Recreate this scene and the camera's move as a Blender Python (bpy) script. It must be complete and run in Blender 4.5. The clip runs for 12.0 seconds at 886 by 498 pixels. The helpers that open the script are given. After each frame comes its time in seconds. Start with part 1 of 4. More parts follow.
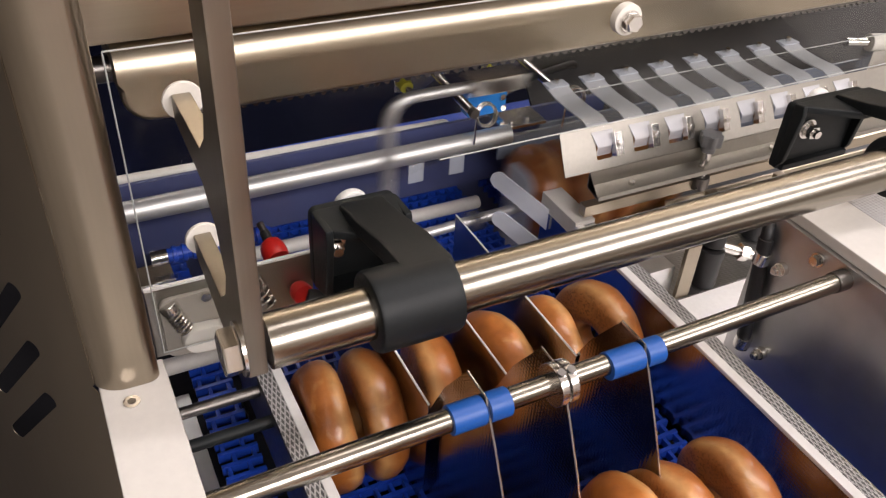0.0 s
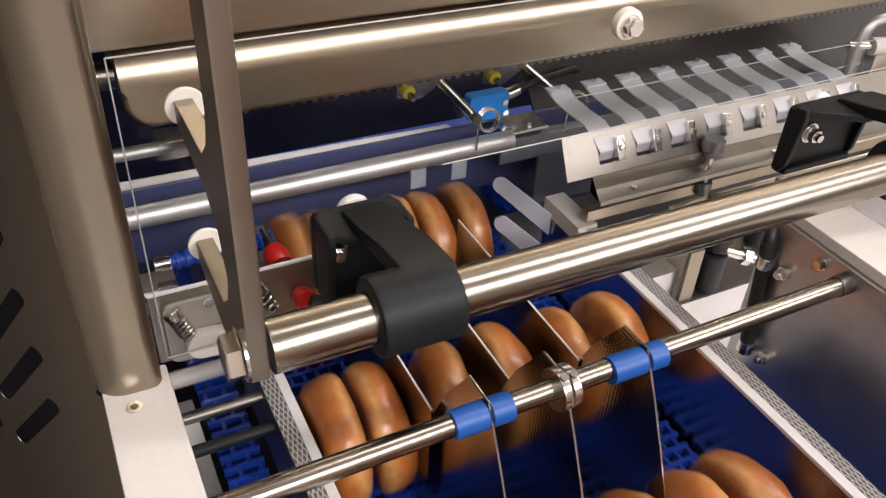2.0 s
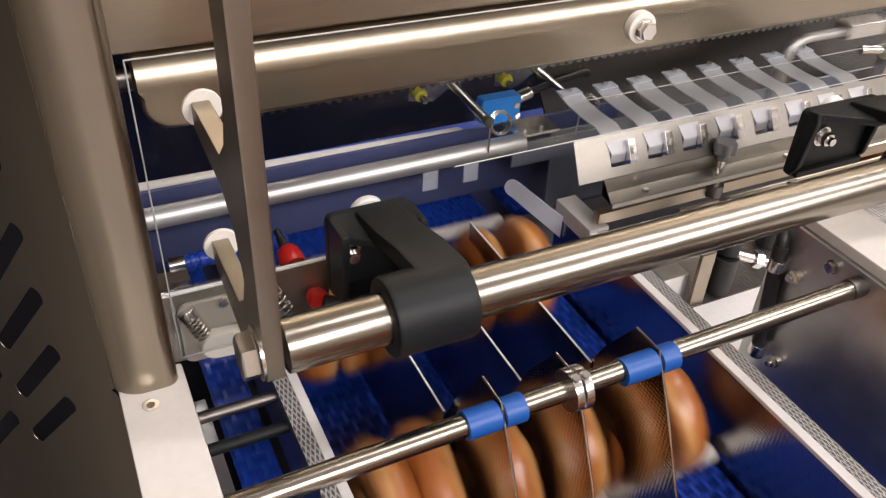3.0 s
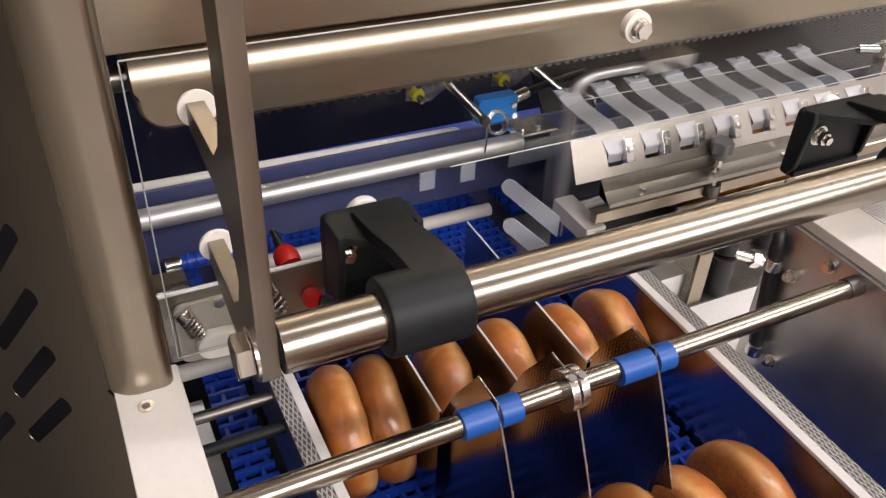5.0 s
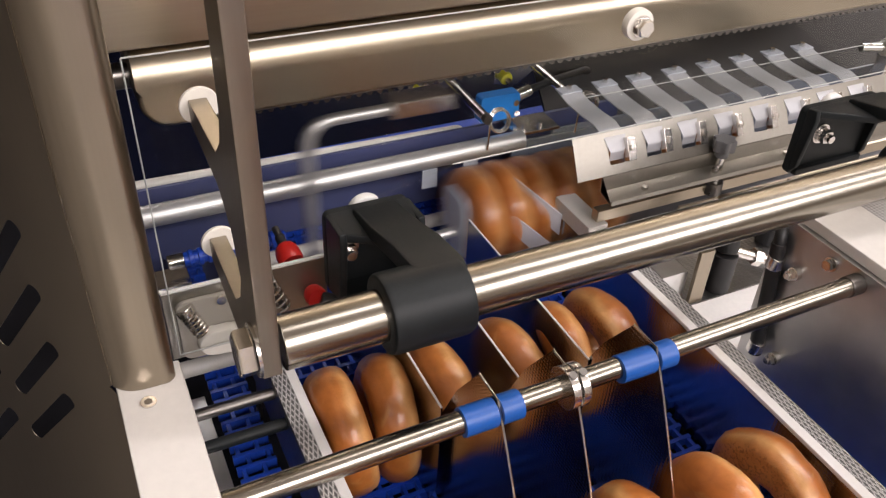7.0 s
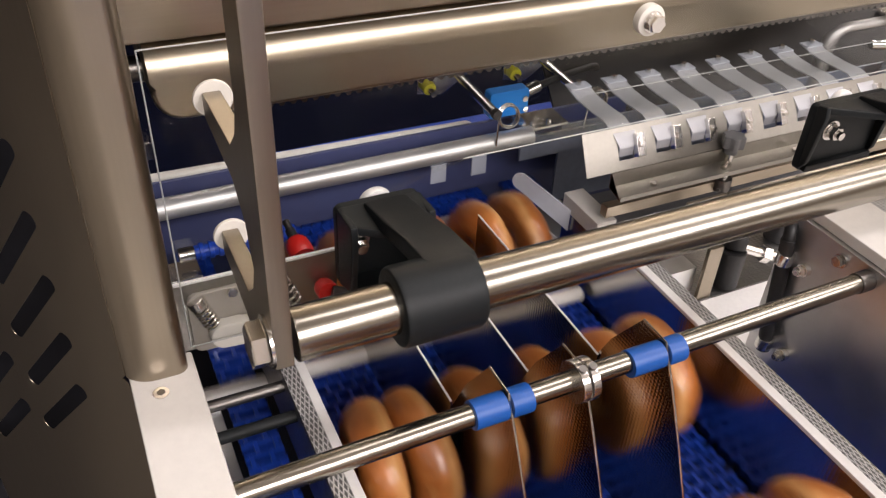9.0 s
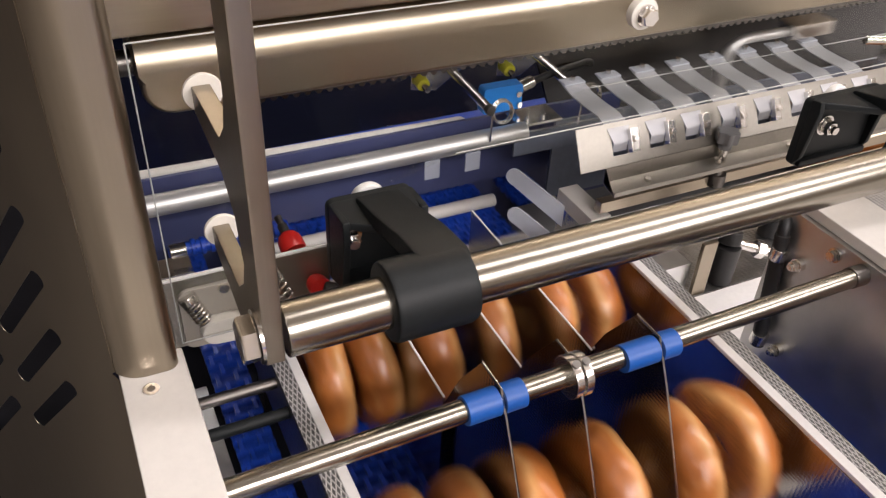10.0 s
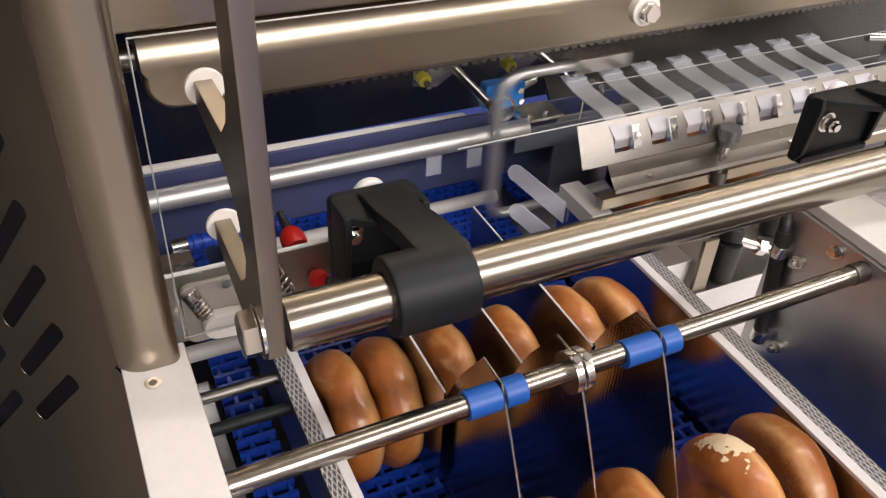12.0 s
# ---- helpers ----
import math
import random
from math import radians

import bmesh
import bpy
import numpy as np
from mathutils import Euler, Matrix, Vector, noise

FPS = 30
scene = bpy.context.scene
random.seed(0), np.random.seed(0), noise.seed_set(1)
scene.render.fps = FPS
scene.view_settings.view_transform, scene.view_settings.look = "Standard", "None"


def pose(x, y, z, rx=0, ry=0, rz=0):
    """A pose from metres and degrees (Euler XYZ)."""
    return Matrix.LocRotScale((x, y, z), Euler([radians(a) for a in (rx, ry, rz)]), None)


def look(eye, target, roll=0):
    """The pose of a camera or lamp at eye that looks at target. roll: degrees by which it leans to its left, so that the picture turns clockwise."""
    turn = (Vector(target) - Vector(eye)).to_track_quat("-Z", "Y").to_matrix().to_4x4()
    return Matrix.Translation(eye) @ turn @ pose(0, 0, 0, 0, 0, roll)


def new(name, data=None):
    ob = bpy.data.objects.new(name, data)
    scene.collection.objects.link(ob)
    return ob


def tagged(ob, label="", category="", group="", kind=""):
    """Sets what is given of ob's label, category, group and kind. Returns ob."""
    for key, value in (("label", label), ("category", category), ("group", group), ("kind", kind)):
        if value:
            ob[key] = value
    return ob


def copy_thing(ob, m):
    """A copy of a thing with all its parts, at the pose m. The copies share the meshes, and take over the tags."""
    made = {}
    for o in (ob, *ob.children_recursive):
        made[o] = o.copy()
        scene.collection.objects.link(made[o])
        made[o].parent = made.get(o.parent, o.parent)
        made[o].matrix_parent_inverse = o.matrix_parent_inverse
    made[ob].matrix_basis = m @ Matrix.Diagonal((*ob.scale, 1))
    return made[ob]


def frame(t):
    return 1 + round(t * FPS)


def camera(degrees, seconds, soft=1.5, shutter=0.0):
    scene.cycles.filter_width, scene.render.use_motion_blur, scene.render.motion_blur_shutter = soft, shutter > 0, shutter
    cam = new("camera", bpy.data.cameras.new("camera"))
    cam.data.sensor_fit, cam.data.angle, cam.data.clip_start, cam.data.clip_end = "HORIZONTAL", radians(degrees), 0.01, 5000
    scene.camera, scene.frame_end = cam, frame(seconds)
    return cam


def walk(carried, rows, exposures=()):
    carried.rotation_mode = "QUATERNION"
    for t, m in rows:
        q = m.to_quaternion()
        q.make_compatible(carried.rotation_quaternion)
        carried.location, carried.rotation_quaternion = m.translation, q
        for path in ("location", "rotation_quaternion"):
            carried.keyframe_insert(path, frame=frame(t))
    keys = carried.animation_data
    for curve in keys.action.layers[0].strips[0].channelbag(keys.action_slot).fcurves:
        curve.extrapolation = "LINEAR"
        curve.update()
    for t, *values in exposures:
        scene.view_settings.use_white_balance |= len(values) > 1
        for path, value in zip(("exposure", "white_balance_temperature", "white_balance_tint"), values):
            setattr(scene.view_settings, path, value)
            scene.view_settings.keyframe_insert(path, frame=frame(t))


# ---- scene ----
# The camera and its way
cam = camera(56.15, 12.0, soft=1.25, shutter=0.6)
PATH = [
    (0, (0.00223, 0.00176, 1.50324), (0.38286, 0.70397, 0.90156), 3.68),
    (0.5, (0.00178, 0.00109, 1.50345), (0.37983, 0.70627, 0.90361), 3.58),
    (1, (0.00203, 0.00039, 1.50477), (0.38107, 0.70637, 0.90651), 3.52),
    (1.5, (0.00256, 0.00042, 1.50360), (0.38285, 0.70697, 0.90681), 3.44),
    (2, (0.00284, 0.00053, 1.50298), (0.38119, 0.70863, 0.90679), 3.29),
    (2.5, (0.00149, -0.00188, 1.50582), (0.37460, 0.70986, 0.91066), 3.11),
    (3, (-0.00151, -0.00167, 1.50402), (0.36798, 0.71333, 0.91050), 3.05),
    (5, (0.00111, -0.00244, 1.50419), (0.37097, 0.71210, 0.91035), 2.96),
    (5.5, (-0.00076, -0.00188, 1.50491), (0.36684, 0.71275, 0.90977), 3.04),
    (6, (0.00004, -0.00266, 1.50560), (0.36581, 0.71251, 0.91000), 2.97),
    (6.5, (0.00065, -0.00288, 1.50467), (0.36893, 0.71208, 0.91037), 2.97),
    (7, (0.00139, -0.00416, 1.50432), (0.36764, 0.71074, 0.90870), 2.92),
    (9, (-0.00405, -0.00517, 1.50345), (0.35658, 0.71021, 0.90497), 3.01),
    (9.5, (-0.00124, -0.00503, 1.50170), (0.36129, 0.70800, 0.90157), 3.07),
    (10, (-0.00099, -0.00520, 1.49947), (0.36344, 0.70716, 0.89970), 3.09),
    (10.5, (-0.00069, -0.00560, 1.49949), (0.36078, 0.70626, 0.89732), 3.03),
    (11, (-0.00260, -0.00572, 1.49922), (0.35715, 0.70552, 0.89530), 3.17),
    (11.5, (-0.00406, -0.00604, 1.50028), (0.35542, 0.70597, 0.89712), 3.20),
    (12, (-0.00150, -0.00683, 1.49911), (0.36049, 0.70457, 0.89673), 3.17),
]
walk(cam, [(t, look(eye, target, roll)) for t, eye, target, roll in PATH])

# World and lights: a hall with warm ceiling luminaires and added fill lamps
world = bpy.data.worlds.new("hall_air")
scene.world = world
world.use_nodes = True
world.node_tree.nodes["Background"].inputs[0].default_value = (0.94, 0.96, 1.0, 1)
world.node_tree.nodes["Background"].inputs[1].default_value = 0.40
scene.view_settings.exposure = 0.12


def area_lamp(x, y, z, sx, sy, watts, target, colour=(1.0, 0.918, 0.912)):
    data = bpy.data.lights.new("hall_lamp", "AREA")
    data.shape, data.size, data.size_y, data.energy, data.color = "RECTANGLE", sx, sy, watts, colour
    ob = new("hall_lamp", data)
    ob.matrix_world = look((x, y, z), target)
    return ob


area_lamp(-1.2, -0.6, 3.4, 0.35, 2.6, 12, (0.2, 0.4, 1.0))
area_lamp(1.7, 0.0, 3.4, 0.4, 2.6, 38, (0.4, 0.4, 1.0))
area_lamp(0.5, -2.3, 3.3, 2.8, 0.3, 72, (0.3, 0.5, 1.0))
area_lamp(0.9, 2.6, 3.3, 2.6, 0.5, 45, (0.5, 0.6, 1.0))
# unseen fill lamps, added to brighten the hall that the steel reflects
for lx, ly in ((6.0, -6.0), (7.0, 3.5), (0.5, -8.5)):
    area_lamp(lx, ly, 5.3, 4.0, 4.0, 680, (lx, ly, 0.0))


# Materials
def material(name, colour, rough=0.5, metal=0.0, vary=0.12, scale=30.0, stretch=(1, 1, 1), bump=0.0, bump_scale=200.0,
             rough_vary=0.0, spec=0.5, coat=0.0, sss=0.0, alpha=1.0):
    """A surface with variation of its colour and gloss at two sizes, and fine relief."""
    m = bpy.data.materials.new(name)
    m.use_nodes = True
    n, l = m.node_tree.nodes, m.node_tree.links
    b = n["Principled BSDF"]
    co = n.new("ShaderNodeTexCoord")
    mp = n.new("ShaderNodeMapping")
    mp.inputs["Scale"].default_value = stretch
    l.new(co.outputs["Object"], mp.inputs[0])
    big, small = n.new("ShaderNodeTexNoise"), n.new("ShaderNodeTexNoise")
    big.inputs["Scale"].default_value, small.inputs["Scale"].default_value = scale * 0.25, scale * 4
    big.inputs["Detail"].default_value = small.inputs["Detail"].default_value = 4
    l.new(mp.outputs[0], big.inputs["Vector"])
    l.new(mp.outputs[0], small.inputs["Vector"])
    add = n.new("ShaderNodeMath")
    add.operation = "ADD"
    l.new(big.outputs[0], add.inputs[0])
    l.new(small.outputs[0], add.inputs[1])
    ramp = n.new("ShaderNodeMapRange")
    ramp.inputs["From Min"].default_value, ramp.inputs["From Max"].default_value = 0.6, 1.4
    ramp.inputs["To Min"].default_value, ramp.inputs["To Max"].default_value = 1 - vary, 1 + vary
    l.new(add.outputs[0], ramp.inputs[0])
    mul = n.new("ShaderNodeMix")
    mul.data_type, mul.blend_type = "RGBA", "MULTIPLY"
    mul.inputs[0].default_value = 1
    mul.inputs[6].default_value = (*colour, 1)
    l.new(ramp.outputs[0], mul.inputs[7])
    l.new(mul.outputs[2], b.inputs["Base Color"])
    b.inputs["Roughness"].default_value, b.inputs["Metallic"].default_value = rough, metal
    b.inputs["Specular IOR Level"].default_value, b.inputs["Coat Weight"].default_value = spec, coat
    b.inputs["Coat Roughness"].default_value = 0.2
    if sss:
        b.inputs["Subsurface Weight"].default_value = sss
        b.inputs["Subsurface Radius"].default_value = (0.004, 0.003, 0.002)
    if rough_vary:
        rr = n.new("ShaderNodeMapRange")
        rr.inputs["From Min"].default_value, rr.inputs["From Max"].default_value = 0.7, 1.3
        rr.inputs["To Min"].default_value, rr.inputs["To Max"].default_value = rough - rough_vary, rough + rough_vary
        l.new(add.outputs[0], rr.inputs[0])
        l.new(rr.outputs[0], b.inputs["Roughness"])
    if bump:
        fine = n.new("ShaderNodeTexNoise")
        fine.inputs["Scale"].default_value = bump_scale
        l.new(mp.outputs[0], fine.inputs["Vector"])
        bp = n.new("ShaderNodeBump")
        bp.inputs["Strength"].default_value, bp.inputs["Distance"].default_value = bump, 0.001
        l.new(fine.outputs[0], bp.inputs["Height"])
        l.new(bp.outputs[0], b.inputs["Normal"])
    return m


def embossed(name, colour, rough, kx, kz, depth=0.0006):
    """Rolled sheet with a raised diamond pattern."""
    m = material(name, colour, rough, 1.0, vary=0.08, rough_vary=0.06)
    n, l = m.node_tree.nodes, m.node_tree.links
    co = n.new("ShaderNodeTexCoord")
    sep = n.new("ShaderNodeSeparateXYZ")
    l.new(co.outputs["Object"], sep.inputs[0])

    def op(kind, a, b):
        q = n.new("ShaderNodeMath")
        q.operation = kind
        for i, v in enumerate((a, b)):
            if isinstance(v, (int, float)):
                q.inputs[i].default_value = v
            elif v is not None:
                l.new(v, q.inputs[i])
        return q.outputs[0]
    along = op("MULTIPLY", op("ADD", sep.outputs[0], sep.outputs[1]), kx)
    across = op("MULTIPLY", op("ADD", sep.outputs[2], op("MULTIPLY", sep.outputs[0], 1.0)), kz)
    wave = op("MULTIPLY", op("SINE", op("ADD", along, across), None), op("SINE", op("SUBTRACT", along, across), None))
    bp = n.new("ShaderNodeBump")
    bp.inputs["Strength"].default_value, bp.inputs["Distance"].default_value = 0.7, depth
    l.new(wave, bp.inputs["Height"])
    l.new(bp.outputs[0], n["Principled BSDF"].inputs["Normal"])
    return m


def wavy(name, colour, rough):
    """Bright strip with a raised lattice of long diamonds."""
    m = material(name, colour, rough, 0.5, vary=0.04)
    n, l = m.node_tree.nodes, m.node_tree.links
    co = n.new("ShaderNodeTexCoord")
    sep = n.new("ShaderNodeSeparateXYZ")
    l.new(co.outputs["Object"], sep.inputs[0])

    def op(kind, a, b):
        q = n.new("ShaderNodeMath")
        q.operation = kind
        for i, v in enumerate((a, b)):
            if isinstance(v, (int, float)):
                q.inputs[i].default_value = v
            elif v is not None:
                l.new(v, q.inputs[i])
        return q.outputs[0]
    across = op("MULTIPLY", sep.outputs[0], 860.0)
    along = op("MULTIPLY", sep.outputs[1], 270.0)
    one = op("ABSOLUTE", op("SINE", op("ADD", across, along), None), None)
    two = op("ABSOLUTE", op("SINE", op("SUBTRACT", across, along), None), None)
    line = op("SUBTRACT", 1.0, op("MINIMUM", one, two))
    bp = n.new("ShaderNodeBump")
    bp.inputs["Strength"].default_value, bp.inputs["Distance"].default_value = 1.0, 0.0005
    l.new(line, bp.inputs["Height"])
    l.new(bp.outputs[0], n["Principled BSDF"].inputs["Normal"])
    ramp = n.new("ShaderNodeMapRange")
    ramp.inputs["From Min"].default_value, ramp.inputs["From Max"].default_value = 0.4, 0.8
    ramp.inputs["To Min"].default_value, ramp.inputs["To Max"].default_value = 0.62, 0.22
    l.new(line, ramp.inputs[0])
    l.new(ramp.outputs[0], n["Principled BSDF"].inputs["Roughness"])
    # darker between the ridges: shade of the relief put into the colour
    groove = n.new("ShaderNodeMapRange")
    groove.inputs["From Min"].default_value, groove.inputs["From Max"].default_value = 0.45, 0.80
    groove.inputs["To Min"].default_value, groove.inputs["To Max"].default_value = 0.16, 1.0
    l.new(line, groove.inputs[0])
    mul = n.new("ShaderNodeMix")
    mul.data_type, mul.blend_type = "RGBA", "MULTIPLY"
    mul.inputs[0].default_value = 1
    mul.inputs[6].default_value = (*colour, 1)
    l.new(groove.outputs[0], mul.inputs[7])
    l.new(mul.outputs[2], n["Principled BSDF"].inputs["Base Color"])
    return m


def clear_sheet(name, tint, gloss, rough=0.03):
    """Thin clear plastic: what lies behind shows, with a sheen that grows at grazing angles."""
    m = bpy.data.materials.new(name)
    m.use_nodes = True
    n, l = m.node_tree.nodes, m.node_tree.links
    n.remove(n["Principled BSDF"])
    see, shine, mix, face, gain = (n.new("ShaderNodeBsdfTransparent"), n.new("ShaderNodeBsdfGlossy"), n.new("ShaderNodeMixShader"),
                                   n.new("ShaderNodeLayerWeight"), n.new("ShaderNodeMapRange"))
    see.inputs[0].default_value = (*tint, 1)
    shine.inputs["Roughness"].default_value = rough
    face.inputs["Blend"].default_value = 0.3
    gain.inputs["To Min"].default_value, gain.inputs["To Max"].default_value = 0.008, gloss
    steep = n.new("ShaderNodeMath")
    steep.operation = "POWER"
    steep.inputs[1].default_value = 2.2
    l.new(face.outputs["Facing"], steep.inputs[0])
    l.new(steep.outputs[0], gain.inputs[0])
    l.new(gain.outputs[0], mix.inputs[0])
    l.new(see.outputs[0], mix.inputs[1])
    l.new(shine.outputs[0], mix.inputs[2])
    l.new(mix.outputs[0], n["Material Output"].inputs[0])
    return m


def milky(name, colour, share):
    """Translucent plastic: part clear, part scattering."""
    m = material(name, colour, 0.45, vary=0.05)
    n, l = m.node_tree.nodes, m.node_tree.links
    see, mix = n.new("ShaderNodeBsdfTransparent"), n.new("ShaderNodeMixShader")
    mix.inputs[0].default_value = share
    l.new(see.outputs[0], mix.inputs[1])
    l.new(n["Principled BSDF"].outputs[0], mix.inputs[2])
    l.new(mix.outputs[0], n["Material Output"].inputs[0])
    return m


def crust(name):
    """Baked bagel crust: glossy brown on the top, paler round the sides, speckled on the flat bottom."""
    m = bpy.data.materials.new(name)
    m.use_nodes = True
    n, l = m.node_tree.nodes, m.node_tree.links
    b = n["Principled BSDF"]
    co, info, sep = n.new("ShaderNodeTexCoord"), n.new("ShaderNodeObjectInfo"), n.new("ShaderNodeSeparateXYZ")
    shift = n.new("ShaderNodeVectorMath")
    shift.operation = "ADD"
    l.new(co.outputs["Object"], shift.inputs[0])
    l.new(info.outputs["Random"], shift.inputs[1])
    big, mid, speck = (n.new("ShaderNodeTexNoise") for _ in range(3))
    for q, s in ((big, 22), (mid, 90), (speck, 420)):
        q.inputs["Scale"].default_value, q.inputs["Detail"].default_value = s, 5
        l.new(shift.outputs[0], q.inputs["Vector"])
    l.new(co.outputs["Object"], sep.inputs[0])
    # from bottom (x = -0.018) to top (x = 0.02) of the loaf, broken up by noise
    height = n.new("ShaderNodeMapRange")
    height.inputs["From Min"].default_value, height.inputs["From Max"].default_value = -0.02, 0.02
    l.new(sep.outputs[0], height.inputs[0])
    jit = n.new("ShaderNodeMath")
    jit.operation = "MULTIPLY_ADD"
    jit.inputs[1].default_value = 0.5
    l.new(big.outputs[0], jit.inputs[0])
    l.new(height.outputs[0], jit.inputs[2])
    ramp = n.new("ShaderNodeValToRGB")
    e = ramp.color_ramp.elements
    e[0].position, e[0].color = 0.22, (0.28, 0.105, 0.030, 1)
    e[1].position, e[1].color = 0.98, (0.34, 0.108, 0.022, 1)
    for pos, col in ((0.42, (0.41, 0.165, 0.048, 1)), (0.58, (0.56, 0.29, 0.105, 1)), (0.76, (0.42, 0.148, 0.034, 1))):
        k = e.new(pos)
        k.color = col
    l.new(jit.outputs[0], ramp.inputs[0])
    tone = n.new("ShaderNodeMapRange")
    tone.inputs["To Min"].default_value, tone.inputs["To Max"].default_value = 0.72, 1.15
    l.new(info.outputs["Random"], tone.inputs[0])
    grain = n.new("ShaderNodeMapRange")
    grain.inputs["From Min"].default_value, grain.inputs["From Max"].default_value = 0.3, 0.7
    grain.inputs["To Min"].default_value, grain.inputs["To Max"].default_value = 0.82, 1.15
    l.new(mid.outputs[0], grain.inputs[0])
    both = n.new("ShaderNodeMath")
    both.operation = "MULTIPLY"
    l.new(tone.outputs[0], both.inputs[0])
    l.new(grain.outputs[0], both.inputs[1])
    mul = n.new("ShaderNodeMix")
    mul.data_type, mul.blend_type = "RGBA", "MULTIPLY"
    mul.inputs[0].default_value = 1
    l.new(ramp.outputs[0], mul.inputs[6])
    l.new(both.outputs[0], mul.inputs[7])
    worn, wsel = n.new("ShaderNodeTexNoise"), n.new("ShaderNodeMapRange")
    worn.inputs["Scale"].default_value, worn.inputs["Detail"].default_value, worn.inputs["Distortion"].default_value = 34, 6, 1.2
    l.new(shift.outputs[0], worn.inputs["Vector"])
    wsel.inputs["From Min"].default_value, wsel.inputs["From Max"].default_value = 0.60, 0.74
    wsel.inputs["To Max"].default_value = 0.32
    l.new(worn.outputs[0], wsel.inputs[0])
    pale = n.new("ShaderNodeMix")
    pale.data_type = "RGBA"
    pale.inputs[7].default_value = (0.62, 0.36, 0.14, 1)
    l.new(wsel.outputs[0], pale.inputs[0])
    l.new(mul.outputs[2], pale.inputs[6])
    # dark specks where the flat bottom baked on the board
    low = n.new("ShaderNodeMapRange")
    low.inputs["From Min"].default_value, low.inputs["From Max"].default_value = -0.0125, -0.0165
    l.new(sep.outputs[0], low.inputs[0])
    dots = n.new("ShaderNodeMapRange")
    dots.inputs["From Min"].default_value, dots.inputs["From Max"].default_value = 0.5, 0.62
    l.new(speck.outputs[0], dots.inputs[0])
    share = n.new("ShaderNodeMath")
    share.operation = "MULTIPLY"
    l.new(low.outputs[0], share.inputs[0])
    l.new(dots.outputs[0], share.inputs[1])
    mix = n.new("ShaderNodeMix")
    mix.data_type = "RGBA"
    mix.inputs[7].default_value = (0.12, 0.04, 0.012, 1)
    l.new(share.outputs[0], mix.inputs[0])
    l.new(pale.outputs[2], mix.inputs[6])
    l.new(mix.outputs[2], b.inputs["Base Color"])
    gl = n.new("ShaderNodeMapRange")
    gl.inputs["From Min"].default_value, gl.inputs["From Max"].default_value = 0.35, 0.65
    gl.inputs["To Min"].default_value, gl.inputs["To Max"].default_value = 0.30, 0.46
    l.new(mid.outputs[0], gl.inputs[0])
    l.new(gl.outputs[0], b.inputs["Roughness"])
    b.inputs["Subsurface Weight"].default_value = 0.06
    b.inputs["Coat Weight"].default_value, b.inputs["Coat Roughness"].default_value = 0.30, 0.16
    b.inputs["Subsurface Radius"].default_value = (0.004, 0.002, 0.001)
    bp = n.new("ShaderNodeBump")
    bp.inputs["Strength"].default_value, bp.inputs["Distance"].default_value = 0.35, 0.0012
    wr = n.new("ShaderNodeMath")
    wr.operation = "MULTIPLY_ADD"
    wr.inputs[1].default_value = 2.2
    l.new(worn.outputs[0], wr.inputs[0])
    l.new(mid.outputs[0], wr.inputs[2])
    l.new(wr.outputs[0], bp.inputs["Height"])
    l.new(bp.outputs[0], b.inputs["Normal"])
    return m


STEEL = (0.47, 0.405, 0.315)
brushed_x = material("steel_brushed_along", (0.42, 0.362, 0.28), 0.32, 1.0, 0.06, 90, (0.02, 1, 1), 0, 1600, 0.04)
# upright faces mirror the dim side of the hall; that dimness is in the colour
brushed_z = material("steel_brushed_upright_dimmed", (0.315, 0.272, 0.212), 0.34, 1.0, 0.06, 90, (1, 1, 0.02), 0.012, 1600, 0.04)
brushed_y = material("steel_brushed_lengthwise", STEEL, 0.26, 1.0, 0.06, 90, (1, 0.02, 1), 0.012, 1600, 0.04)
# the same stainless, darkened in colour for the dark that the strut reflects
strut_steel_dimmed = material("steel_satin", (0.30, 0.265, 0.215), 0.36, 1.0, 0.08, 90, (1, 1, 0.03), 0.012, 1600, 0.04)
polished = material("steel_polished", (0.29, 0.267, 0.226), 0.24, 1.0, 0.05, 160, (0.015, 1, 1), 0, 1800, 0.03)
satin_sheet = material("steel_satin_sheet", (0.33, 0.312, 0.28), 0.38, 1.0, 0.08, 50, rough_vary=0.06)
bright_steel = material("steel_bright", (0.72, 0.70, 0.67), 0.22, 1.0, 0.06, 80, rough_vary=0.05)
side_steel = material("steel_side_plate", (0.66, 0.655, 0.65), 0.40, 1.0, 0.10, 12, (1, 1, 1), 0.06, 30, 0.05)
wall_steel = embossed("steel_rail_wall", (0.50, 0.49, 0.475), 0.17, 900, 900, 0.00005)
# two near-white, barely metallic steels: lamp reflections painted in as base colour
lip_steel_glare = material("steel_lip_glare", (0.90, 0.89, 0.88), 0.38, 0.1, 0.05, 60, rough_vary=0.05)
rail_lip_glare = material("steel_rail_lip_glare", (0.88, 0.87, 0.86), 0.34, 0.3, 0.04, 60)
# near-black for steel: the dark behind the fingers is put into it
shield_steel = material("steel_dull_shaded", (0.065, 0.063, 0.063), 0.55, 1.0, 0.12, 14, rough_vary=0.1)
dark_steel = material("steel_dark", (0.16, 0.15, 0.14), 0.35, 1.0, 0.1, 60, rough_vary=0.08)
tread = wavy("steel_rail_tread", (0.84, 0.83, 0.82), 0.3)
pipe_steel = material("steel_pipe_satin", (0.66, 0.655, 0.65), 0.46, 0.85, 0.05, 60, rough_vary=0.05)
quilted = embossed("steel_quilted", (0.44, 0.405, 0.36), 0.16, 900, 900, 0.00006)
perforated = embossed("steel_dimpled", (0.30, 0.295, 0.29), 0.34, 560, 560, 0.0005)
